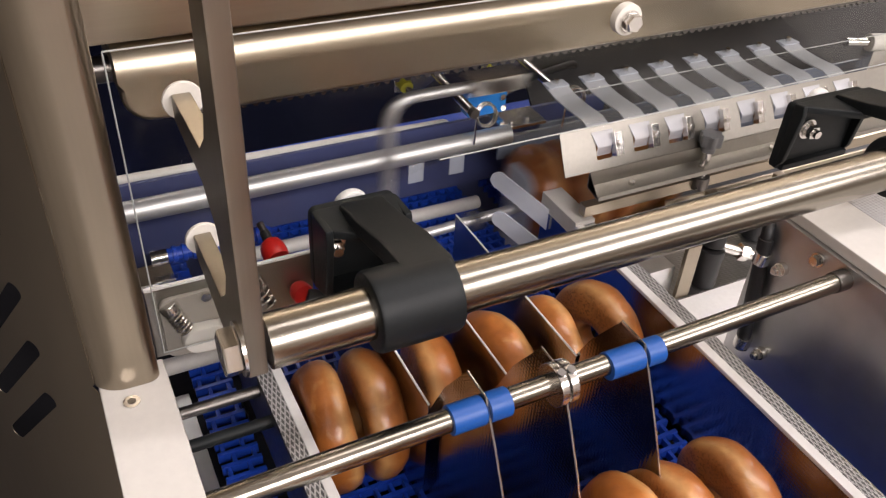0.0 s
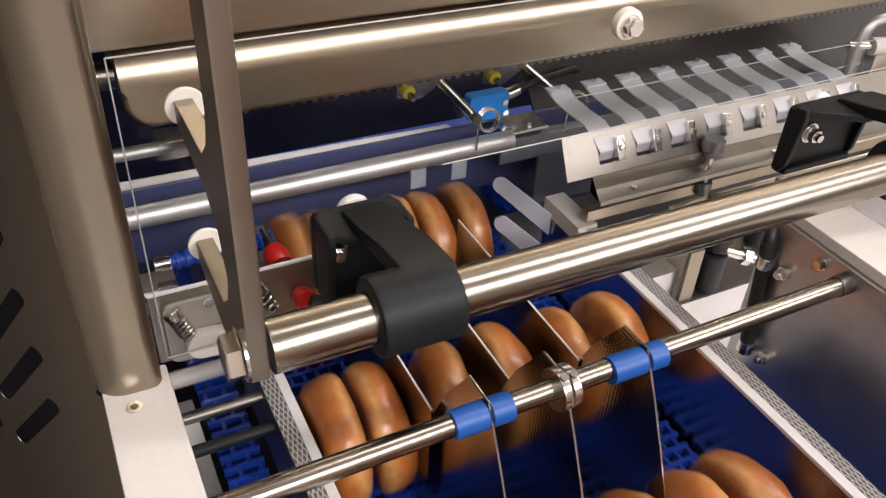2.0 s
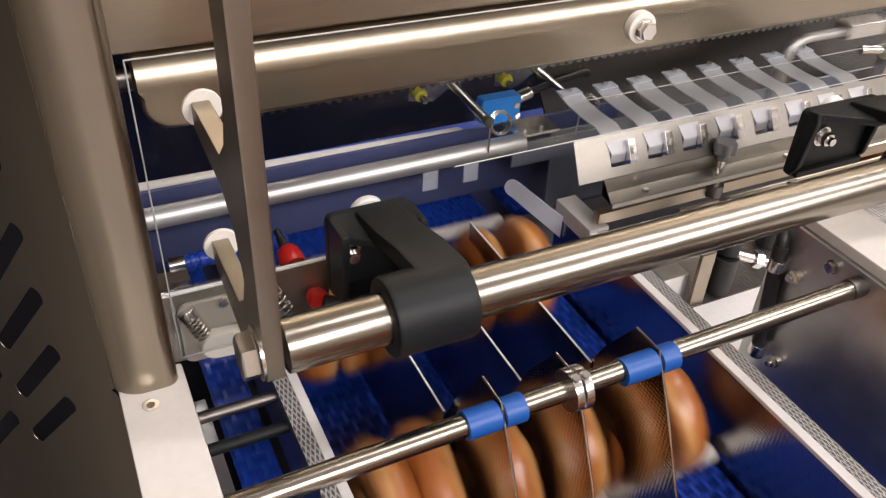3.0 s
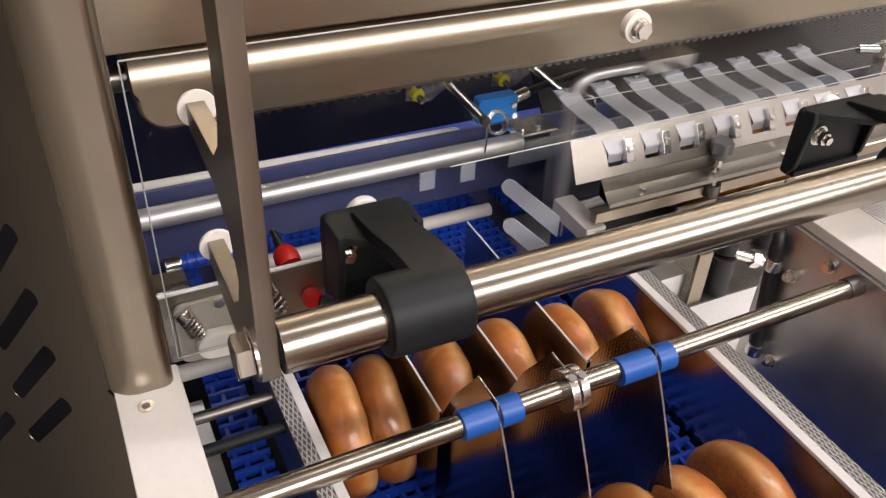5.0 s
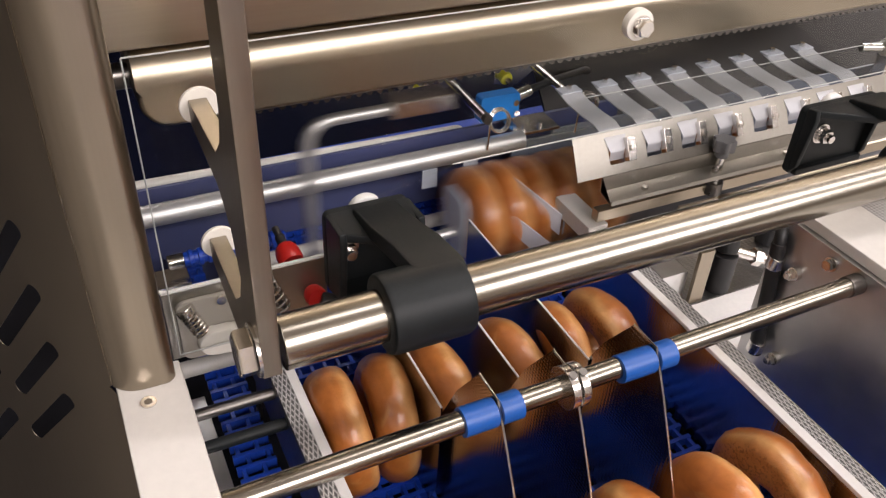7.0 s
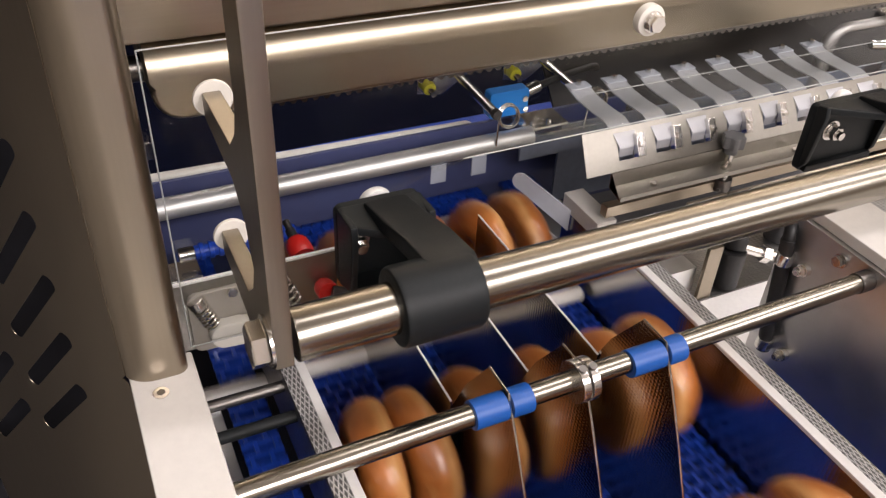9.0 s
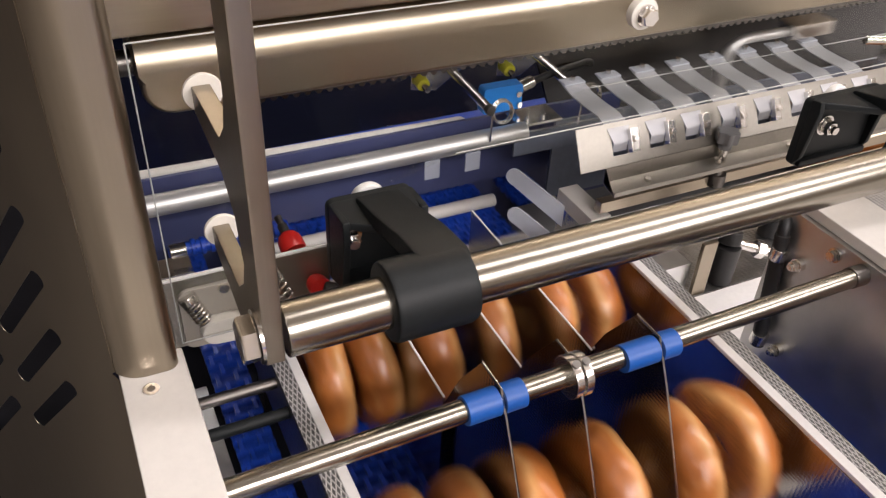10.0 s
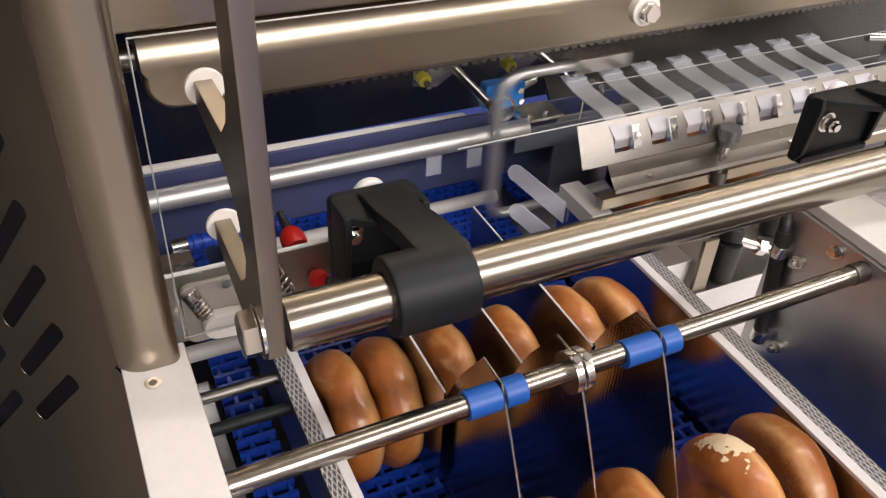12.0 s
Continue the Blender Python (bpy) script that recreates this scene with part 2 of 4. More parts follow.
black_plastic = material("black_nylon", (0.0095, 0.0115, 0.0125), 0.46, 0, 0.2, 90, bump=0.15, bump_scale=1500, rough_vary=0.05, spec=0.22)
black_rubber = material("black_rubber", (0.012, 0.012, 0.013), 0.5, 0, 0.2, 60)
# shade under the belt and inside the cabinet, given as a near-black colour
interior_shade = material("black_interior_shade", (0.014, 0.014, 0.018), 0.7, 0, 0.2, 10, spec=0.2)
white_plastic = material("white_polyethylene", (0.66, 0.635, 0.595), 0.40, 0, 0.05, 40, bump=0.1, bump_scale=500, rough_vary=0.05)
cream_plastic = material("white_nylon", (0.72, 0.69, 0.63), 0.42, 0, 0.05, 60)
blue_belt = material("blue_belt_plastic", (0.013, 0.058, 0.43), 0.36, 0, 0.15, 60, bump=0.1, bump_scale=600, rough_vary=0.06)
# navy lifted in colour to carry the pale haze of the guard pane
navy = material("navy_panel_hazed", (0.055, 0.065, 0.155), 0.5, 0, 0.15, 12, rough_vary=0.05)
# near-black blue that holds the darkness of the space behind the beam
rear_shade = material("rear_navy_shade", (0.003, 0.004, 0.013), 0.85, 0, 0.2, 20, rough_vary=0.05, spec=0.03)
tab_clear = milky("tab_translucent", (0.66, 0.70, 0.78), 0.38)
fence_grey = material("fence_blue_grey", (0.15, 0.17, 0.22), 0.4, 0, 0.12, 30, rough_vary=0.05)
blue_sleeve = material("blue_sleeve_plastic", (0.006, 0.072, 0.31), 0.42, 0, 0.08, 80, bump=0.1, bump_scale=900)
sensor_blue = material("sensor_blue_paint", (0.02, 0.24, 0.74), 0.4, 0, 0.06, 60)
red_plastic = material("red_plastic", (0.55, 0.018, 0.015), 0.32, 0, 0.08, 80)
yellow_plastic = material("yellow_plastic", (0.70, 0.66, 0.04), 0.4, 0, 0.08, 80)
grey_plastic = material("grey_nylon", (0.14, 0.14, 0.145), 0.45, 0, 0.1, 80)
guard_clear = clear_sheet("guard_polycarbonate", (0.96, 0.965, 0.96), 0.26)
flange_clear = clear_sheet("flange_polycarbonate", (0.97, 0.975, 0.97), 0.14)
guard_edge = material("guard_cut_edge", (0.42, 0.43, 0.42), 0.3, 0, 0.1, 80)
frosted = milky("finger_translucent", (0.86, 0.87, 0.91), 0.42)
paddle_white = milky("paddle_translucent", (0.74, 0.78, 0.86), 0.55)
crust_brown = crust("bagel_crust")
cam_beige = material("beige_nylon", (0.36, 0.33, 0.29), 0.5, 0, 0.06, 60)
concrete = material("hall_floor_paint", (0.38, 0.36, 0.335), 0.5, 0, 0.15, 4, bump=0.1, bump_scale=60)
hall_paint = material("hall_wall_paint", (0.44, 0.38, 0.31), 0.7, 0, 0.1, 3)


# Mesh helpers
def obj(name, bm, mat, parent=None, smooth=True):
    me = bpy.data.meshes.new(name)
    bm.normal_update()
    bm.to_mesh(me)
    bm.free()
    me.materials.append(mat)
    if smooth:
        for p in me.polygons:
            p.use_smooth = True
        me.set_sharp_from_angle(angle=radians(38))
    ob = new(name, me)
    if smooth:
        ob.modifiers.new("flat_faces", "WEIGHTED_NORMAL").keep_sharp = True
    if parent is not None:
        ob.parent = parent
    return ob


def part(name, bm, mat, parent, label="", smooth=True):
    ob = obj(name, bm, mat, parent, smooth)
    if label:
        ob["label"] = label
    return ob


def thing(name, label, category, group="", kind="", at=(0, 0, 0)):
    ob = new(name)
    ob.location = at
    ob.empty_display_size = 0.02
    return tagged(ob, label, category, group, kind)


def box(bm, x0, x1, y0, y1, z0, z1, bevel=0.0, seg=2):
    vs = bmesh.ops.create_cube(bm, size=1)["verts"]
    for v in vs:
        v.co = ((x0 + x1) / 2 + v.co.x * (x1 - x0), (y0 + y1) / 2 + v.co.y * (y1 - y0), (z0 + z1) / 2 + v.co.z * (z1 - z0))
    if bevel:
        es = list({e for v in vs for e in v.link_edges})
        bmesh.ops.bevel(bm, geom=es, offset=bevel, segments=seg, affect="EDGES", profile=0.5)
    return bm


def new_box(*a, **k):
    return box(bmesh.new(), *a, **k)


def rod(bm, p0, p1, r, seg=24, bevel=0.0, r2=None):
    p0, p1 = Vector(p0), Vector(p1)
    m = Matrix.Translation((p0 + p1) / 2) @ (p1 - p0).to_track_quat("Z", "Y").to_matrix().to_4x4()
    made = bmesh.ops.create_cone(bm, cap_ends=True, segments=seg, radius1=r, radius2=r if r2 is None else r2, depth=(p1 - p0).length, matrix=m)
    if bevel:
        es = [e for e in {e for v in made["verts"] for e in v.link_edges} if any(len(f.verts) > 4 for f in e.link_faces)]
        bmesh.ops.bevel(bm, geom=es, offset=bevel, segments=2, affect="EDGES", profile=0.5)
    return bm


def new_rod(*a, **k):
    return rod(bmesh.new(), *a, **k)


def sweep(bm, pts, r, seg=16):
    """A round bar along a bent line."""
    pts = [Vector(p) for p in pts]
    rings, up = [], None
    for i, p in enumerate(pts):
        d = (pts[min(i + 1, len(pts) - 1)] - pts[max(i - 1, 0)]).normalized()
        if up is None:
            up = d.orthogonal().normalized()
        up = (up - d * up.dot(d)).normalized()
        side = d.cross(up)
        rings.append([bm.verts.new(p + r * (math.cos(a) * up + math.sin(a) * side)) for a in (2 * math.pi * k / seg for k in range(seg))])
    for a, b in zip(rings, rings[1:]):
        for k in range(seg):
            bm.faces.new((a[k], a[(k + 1) % seg], b[(k + 1) % seg], b[k]))
    bm.faces.new(rings[0][::-1])
    bm.faces.new(rings[-1])
    bmesh.ops.recalc_face_normals(bm, faces=bm.faces)
    return bm


def rounded(points, radius, steps=6):
    """A bent line with its corners rounded off."""
    pts = [Vector(p) for p in points]
    out = [pts[0]]
    for a, b, c in zip(pts, pts[1:], pts[2:]):
        u, v = (a - b).normalized(), (c - b).normalized()
        s, e = b + u * radius, b + v * radius
        for k in range(steps + 1):
            w = k / steps
            out.append((1 - w) ** 2 * s + 2 * w * (1 - w) * b + w * w * e)
    return out + [pts[-1]]


def slab(bm, outline, axis, lo, hi, bevel=0.0, holes=()):
    """A flat plate: an outline in the plane across the axis, lo to hi thick, with holes through it."""
    order = {"x": lambda a, b, c: (c, a, b), "y": lambda a, b, c: (a, c, b), "z": lambda a, b, c: (a, b, c)}[axis]
    loops = []
    for line in (outline, *holes):
        vs = [bm.verts.new(order(a, b, lo)) for a, b in line]
        loops += [bm.edges.new((vs[i], vs[(i + 1) % len(vs)])) for i in range(len(vs))]
    if holes:
        faces = [g for g in bmesh.ops.triangle_fill(bm, use_beauty=True, use_dissolve=False, edges=loops)["geom"] if isinstance(g, bmesh.types.BMFace)]
    else:
        faces = [bm.faces.new([e.verts[0] for e in loops])]
    ext = bmesh.ops.extrude_face_region(bm, geom=faces)["geom"]
    move = Vector(order(0, 0, hi - lo))
    bmesh.ops.translate(bm, verts=[g for g in ext if isinstance(g, bmesh.types.BMVert)], vec=move)
    bmesh.ops.recalc_face_normals(bm, faces=bm.faces)
    if bevel:
        es = [e for e in bm.edges if e.calc_face_angle(0) > 0.6]
        bmesh.ops.bevel(bm, geom=es, offset=bevel, segments=2, affect="EDGES", profile=0.5)
    return bm


def arc(cx, cy, r, a0, a1, n=8):
    return [(cx + r * math.cos(radians(a0 + (a1 - a0) * k / n)), cy + r * math.sin(radians(a0 + (a1 - a0) * k / n))) for k in range(n + 1)]


def round_rect(x0, x1, z0, z1, r, n=4):
    return (arc(x1 - r, z1 - r, r, 0, 90, n) + arc(x0 + r, z1 - r, r, 90, 180, n) + arc(x0 + r, z0 + r, r, 180, 270, n)
            + arc(x1 - r, z0 + r, r, 270, 360, n))


def hex_head(bm, centre, direction, across, depth):
    c, d = Vector(centre), Vector(direction).normalized()
    start = set(bm.verts)
    rod(bm, c, c + d * depth, across / 1.732, seg=6, bevel=across * 0.06)
    made = [v for v in bm.verts if v not in start]
    bmesh.ops.rotate(bm, verts=made, cent=c, matrix=Matrix.Rotation(radians(22), 3, d))
    return bm


def bolt(name, centre, direction, across, parent=None, mat=None, label="bright steel hex bolt with a washer"):
    """A hex bolt on a washer."""
    c, d = Vector(centre), Vector(direction).normalized()
    if parent is None:
        ob = thing(name, label, "bolt", at=c)
        c0 = Vector((0, 0, 0))
    else:
        ob, c0 = None, c
    hold = parent or ob
    w = part("washer", new_rod(c0, c0 + d * across * 0.14, across * 0.95, 24, across * 0.03), bright_steel, hold)
    bm = bmesh.new()
    hex_head(bm, c0 + d * across * 0.14, d, across, across * 0.6)
    rod(bm, c0 + d * across * 0.7, c0 + d * across * 0.95, across * 0.33, 12)
    part("bolt_head", bm, mat or bright_steel, hold)
    return ob or w


# The hall
obj_floor = tagged(obj("floor", new_box(-14, 14, -14, 14, -0.1, 0), concrete, smooth=False), "grey painted concrete hall floor", "floor", kind="structure")
for nm, b in (("wall_north", (-14, 14, 13.8, 14, 0, 5.5)), ("wall_south", (-14, 14, -14, -13.8, 0, 5.5)), ("wall_west", (-14, -13.8, -13.8, 13.8, 0, 5.5)),
              ("wall_east", (13.8, 14, -13.8, 13.8, 0, 5.5))):
    tagged(obj(nm, new_box(*b), hall_paint, smooth=False), "plain painted hall wall", "wall", kind="structure")
tagged(obj("ceiling", new_box(-14, 14, -14, 14, 5.5, 5.6), hall_paint, smooth=False), "plain hall ceiling", "ceiling", kind="structure")

# Timing of the machine
CYCLE = 1.187
PITCH = 0.2025
ROW_B = 0.452
NEAR_END, FAR_END = -2.35, 0.80
STEPS = ((0.0, 0.0), (0.26, 0.0), (0.34, 0.02), (0.44, 0.11), (0.54, 0.34), (0.64, 0.62), (0.74, 0.86), (0.84, 0.98), (0.94, 1.0), (1.187, 1.0))


def advance(t):
    """How many pitches the belt has gone at t seconds."""
    k = math.floor(t / CYCLE)
    ph = t - k * CYCLE
    for (a, u), (b, v) in zip(STEPS, STEPS[1:]):
        if ph <= b:
            return k + u + (v - u) * (ph - a) / (b - a)
    return k + 1.0


# Guide rails of the lane
BELT = 0.90


def rail(x0, x1, inner, label):
    """inner: +1 where the lane lies on the +x side."""
    ob = thing("guide_rail", label, "rail", "guide rails of the lane")
    part("rail_body", new_box(x0, x1, NEAR_END, 0.634, 0.925 if inner > 0 else 0.893, 0.9965, 0.001), dark_steel if inner > 0 else wall_steel, ob)
    m = x0 + 0.62 * (x1 - x0) if inner > 0 else x0 + 0.38 * (x1 - x0)
    a, b = (x0, m) if inner > 0 else (m, x1)
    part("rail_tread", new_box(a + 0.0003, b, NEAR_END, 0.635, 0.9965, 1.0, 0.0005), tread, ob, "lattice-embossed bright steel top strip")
    a, b = (m, x1) if inner > 0 else (x0, m)
    part("rail_lip", new_box(a, b, NEAR_END, 0.6345, 0.9965, 1.0008, 0.0006), rail_lip_glare, ob, "smooth bright inner edge")
    for y in (-1.5, -0.5, 0.1, 0.58):
        part("rail_post", new_box(x0 + 0.004, x1 - 0.004, y - 0.01, y + 0.01, 0.86, 0.926 if inner > 0 else 0.894), dark_steel, ob)
    return ob


rail(0.101, 0.122, 1, "dark guide rail with a lattice-embossed bright top")
right_rail = rail(0.468, 0.492, -1, "bright steel guide rail with a lattice-embossed top")
part("end_cap", new_box(0.4675, 0.4925, 0.570, 0.637, 0.985, 1.0045, 0.001), white_plastic, right_rail, "white end cap")

# Bed under the belt
bed = thing("conveyor_bed", "bed plate under the blue belt, darkened for the shade there", "conveyor bed")
part("bed_plate", new_box(0.03, 0.553, NEAR_END, 0.74, 0.832, 0.846), interior_shade, bed)
part("wear_strip", new_box(0.034, 0.056, NEAR_END, 0.60, 0.846, 0.893, 0.001), side_steel, bed, "grey wear strip")
for x in (0.2, 0.3, 0.4):
    part("wear_strip", new_box(x - 0.01, x + 0.01, NEAR_END, 0.735, 0.846, 0.888, 0.001), interior_shade, bed)
# added sheet: keeps the space past the belt end dark, hiding the floor
part("end_tray", new_box(-0.10, 1.30, 0.58, 0.80, 0.772, 0.786), navy, bed, "added dark sheet closing off the floor under the transfer end")
part("wear_strip", new_box(0.512, 0.532, NEAR_END, 0.735, 0.846, 0.888, 0.001), interior_shade, bed)


def legs():
    ob = thing("machine_frame", "stainless frame legs carrying the machine", "machine frame")
    for x in (0.0, 0.58):
        for y in (-2.2, -0.6, 0.5):
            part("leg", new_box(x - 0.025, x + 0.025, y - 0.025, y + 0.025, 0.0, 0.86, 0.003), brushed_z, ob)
    for x in (0.0, 0.58):
        part("bearer", new_box(x - 0.02, x + 0.02, -2.3, 0.9, 0.80, 0.85, 0.003), brushed_y, ob)
    return ob


legs()


# Side plates with white planks on top
def side(x_in, x_out, plank0, plank1, y_far, z, thick, label):
    ob = thing("side_plate", label, "side plate", "side plates of the infeed")
    part("plate", new_box(min(x_in, x_out), max(x_in, x_out), NEAR_END, y_far - 0.006, 0.80, z - 0.0005, 0.001), side_steel, ob)
    part("plank", new_box(plank0, plank1, NEAR_END, y_far, z, z + thick, 0.0015), white_plastic, ob, "white polyethylene top plank")
    return ob


left_side = side(0.016, 0.008, -0.013, 0.0285, 0.425, 1.0905, 0.0195, "stainless side plate capped with a white plank")
right_side = side(0.552, 0.560, 0.556, 0.612, 0.418, 1.1025, 0.011, "polished stainless side plate capped with a white plank")
bm = new_rod((0.0037, 0.393, 1.110), (0.0037, 0.393, 1.1112), 0.0052, 20, 0.0004)
part("screw", bm, bright_steel, left_side, "recessed screw")
part("screw_socket", new_rod((0.0037, 0.393, 1.1112), (0.0037, 0.393, 1.1114), 0.0028, 6), dark_steel, left_side)

# Tall post and slotted door sheet
post = thing("frame_post", "brushed stainless bent post with a slotted side sheet", "machine post")
sheet_dir = Vector((-0.55, 0.835, 0)).normalized()
bm = bmesh.new()
corner = Vector((-0.012, 0.412, 0))


def bend(reach, inset):
    """The soft fold from the sheet into the front of the post."""
    b = corner - sheet_dir * 0.008
    a, c = b + sheet_dir * reach, b + Vector((reach, 0, 0))
    pts = [(1 - w) ** 2 * a + 2 * w * (1 - w) * b + w * w * c for w in (k / 12 for k in range(13))]
    return [p + Vector((inset * 0.5, inset * 0.8, 0)) for p in pts]


outer = bend(0.012, 0.0) + [Vector((x, y, 0)) for x, y in arc(0.0165, 0.4128, 0.0075, -90, 0, 8)] + [Vector((0.024, 0.47, 0))]
inner = [Vector((0.0225, 0.47, 0))] + [Vector((x, y, 0)) for x, y in arc(0.0165, 0.4128, 0.006, 0, -90, 8)] + bend(0.0117, 0.0015)[::-1]
outline = outer + inner
slab(bm, [(v.x, v.y) for v in outline], "z", 1.1105, 1.75)
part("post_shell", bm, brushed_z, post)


def slotted_sheet():
    """Upright sheet with slanted slots, in its own plane: u along the sheet away from the post, v up."""
    holes = []
    W, hu, hv = 0.0064, -0.0298, 0.0350
    long = math.hypot(hu, hv)
    c, s = hu / long, hv / long
    for u0, v0, step in ((0.0915, 1.0290, 0.0490), (0.1775, 0.9633, 0.0515), (0.2635, 0.8980, 0.0515)):
        for k in range(12):
            cu, cv = u0 - 0.0006 * k, v0 + step * k
            pts = [(long + x, y) for x, y in arc(0, 0, W, -90, 90, 8)] + [(-long + x, y) for x, y in arc(0, 0, W, 90, 270, 8)]
            holes.append([(cu + x * c - y * s, cv + x * s + y * c) for x, y in pts])
    b = bmesh.new()
    slab(b, [(0.002, 0.78), (0.42, 0.78), (0.42, 1.75), (0.0042, 1.75), (0.0042, 1.112)] + arc(0.008, 1.102, 0.006, 90, 180, 6), "z", -0.0006, 0.0, holes=holes)
    # u, v, w to the world
    m = Matrix((sheet_dir, Vector((0, 0, 1)), sheet_dir.cross(Vector((0, 0, 1))))).transposed().to_4x4()
    m.translation = corner
    bmesh.ops.transform(b, matrix=m, verts=b.verts)
    bmesh.ops.recalc_face_normals(b, faces=b.faces)
    return b


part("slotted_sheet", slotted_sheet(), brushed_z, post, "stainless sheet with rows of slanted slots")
# dark panel added behind the slots in place of the cabinet's inner shade
part("inner_box", new_box(-0.55, -0.05, 0.62, 0.66, 0.10, 1.7), interior_shade, post, "dark panel in place of the shade inside the cabinet")

# Guard: hinge tube, black clamps, struts and the clear pane
TY, TZ = 0.361, 1.160
guard_tube = thing("hinge_tube", "polished stainless round tube across the lane", "tube")
part("tube", new_rod((0.082, TY, TZ), (0.665, TY, TZ), 0.0172, 64, 0.001), polished, guard_tube)
part("tube_plug", new_rod((0.665, TY, TZ), (0.70, TY, TZ), 0.012, 32), bright_steel, guard_tube)


def clamp(x0, x1, f0, f1, a0, a1, nx, deep):
    """A collar on the tube, an arm that runs back from its top, and a flange on the pane."""
    ob = thing("hinge_clamp", "matt black plastic hinge clamp gripping the tube", "clamp", "black clamps on the hinge tube")
    bm = bmesh.new()
    rod(bm, (x0, TY, TZ), (x1, TY, TZ), 0.0268, 48, 0.0035)
    part("collar", bm, black_plastic, ob)
    prof = [(TY - 0.006, TZ + 0.0235), (TY + 0.004, TZ + 0.0268), (0.40, 1.1815), (0.44, 1.170), (0.478, 1.1625), (0.478, 1.149), (0.44, 1.157),
            (0.40, 1.166), (TY + 0.016, 1.170)]
    part("arm", slab(bmesh.new(), prof[::-1], "x", a0, a1, 0.003), black_plastic, ob)
    part("flange", slab(bmesh.new(), round_rect(f0, f1, 1.086, 1.158, 0.006), "y", 0.480, 0.4895, 0.002), black_plastic, ob)
    # walls round the bolt recess
    wall = [(0.4815, 1.1585), (deep, 1.1605), (deep - 0.002, 1.150), (deep + 0.004, 1.098), (0.4815, 1.087)]
    for xr in (f0 + 0.0005, f1 - 0.0065):
        part("rib", slab(bmesh.new(), wall, "x", xr, xr + 0.006, 0.0018), black_plastic, ob)
    part("rib", new_box(f0 + 0.004, f1 - 0.004, deep + 0.004, 0.4815, 1.087, 1.094, 0.0015), black_plastic, ob)
    part("shoulder", slab(bmesh.new(), [(f0 + 0.002, 0.4815), (f0 + 0.002, deep + 0.004), (a0 + 0.002, min(deep, 0.45) - 0.008), (a1 - 0.002, min(deep, 0.45) - 0.008), (f1 - 0.002, deep + 0.010), (f1 - 0.002, 0.4815)],
                          "z", 1.1515, 1.1592, 0.002), black_plastic, ob)
    bm = bmesh.new()
    rod(bm, (nx, 0.480, 1.128), (nx, 0.4775, 1.128), 0.0105, 24, 0.0004)
    rod(bm, (nx, 0.4775, 1.128), (nx, 0.4755, 1.128), 0.0085, 24, 0.0004)
    hex_head(bm, (nx, 0.4755, 1.128), (0, -1, 0), 0.0125, 0.007)
    rod(bm, (nx, 0.469, 1.128), (nx, 0.464, 1.128), 0.0042, 14, 0.0006)
    part("nut", bm, bright_steel, ob, "bright hex nut and washers on a stud")
    part("pane_bolt", new_rod(((f0 + f1) / 2 + 0.004, 0.494, 1.1435), ((f0 + f1) / 2 + 0.004, 0.502, 1.1435), 0.014, 28, 0.002), lip_steel_glare, ob, "domed bright bolt head behind the pane")
    return ob


clamp(0.147, 0.204, 0.151, 0.219, 0.171, 0.206, 0.166, 0.450)
clamp(0.612, 0.725, 0.628, 0.725, 0.676, 0.722, 0.655, 0.470)


def strut(x0, x1):
    ob = thing("guard_strut", "flat stainless strut bolted to the hinge tube", "strut")
    bm = bmesh.new()
    f0, b0 = 0.350, 0.380
    prof = [(f0, 1.145)] + [(f0, 1.70), (b0 + 0.004, 1.70)]
    for zc in (1.2555, 1.149):
        prof += [(b0 + 0.002, zc + 0.050), (b0 + 0.012, zc + 0.028), (b0 + 0.03, zc + 0.012), (0.485, zc + 0.009), (0.485, zc - 0.009), (b0 + 0.035, zc - 0.014), (b0 + 0.012, zc - 0.030)]
    prof = prof[:-3] + [(0.485, 1.140), (b0 + 0.03, 1.128), (b0 + 0.004, 1.138)]
    slab(bm, prof[::-1], "x", x0, x1, 0.0012)
    part("strut_plate", bm, strut_steel_dimmed, ob)
    for zc in (1.2555, 1.149):
        part("washer", new_rod((x0 + 0.007, 0.485, zc + 0.003), (x0 + 0.007, 0.4885, zc + 0.003), 0.0128, 32, 0.001), cream_plastic, ob, "white plastic washer disc")
    bm = bmesh.new()
    hex_head(bm, (x0 - 0.002, TY, TZ), (-1, 0, 0), 0.0265, 0.0105)
    part("bolt_head", bm, bright_steel, ob, "large hex bolt")
    part("washer", new_rod((x0, TY, TZ), (x0 - 0.002, TY, TZ), 0.0170, 32), bright_steel, ob)
    return ob


strut(0.068, 0.0800)

pane = thing("polycarbonate_guard", "clear polycarbonate guard pane with bright cut edges", "guard pane")
pane_line = [(0.0345, 1.052), (0.165, 1.052), (0.170, 1.150), (0.260, 1.172), (0.95, 1.176), (0.95, 1.294), (0.0345, 1.294)]
part("sheet", slab(bmesh.new(), pane_line, "y", 0.490, 0.494), guard_clear, pane, smooth=False)
for k, ((a, b), (c, d)) in enumerate(zip(pane_line, pane_line[1:] + pane_line[:1])):
    if k not in (1, 2):
        part("cut_edge", new_rod((a, 0.492, b), (c, 0.492, d), 0.0006, 6), guard_edge, pane)
part("bent_flange", slab(bmesh.new(), [(0.262, 0.4945), (0.95, 0.4945), (0.95, 0.548), (0.42, 0.548)], "z", 1.1735, 1.1765), flange_clear, pane, smooth=False)
part("cut_edge", new_rod((0.42, 0.548, 1.175), (0.95, 0.548, 1.175), 0.0005, 6), guard_edge, pane)
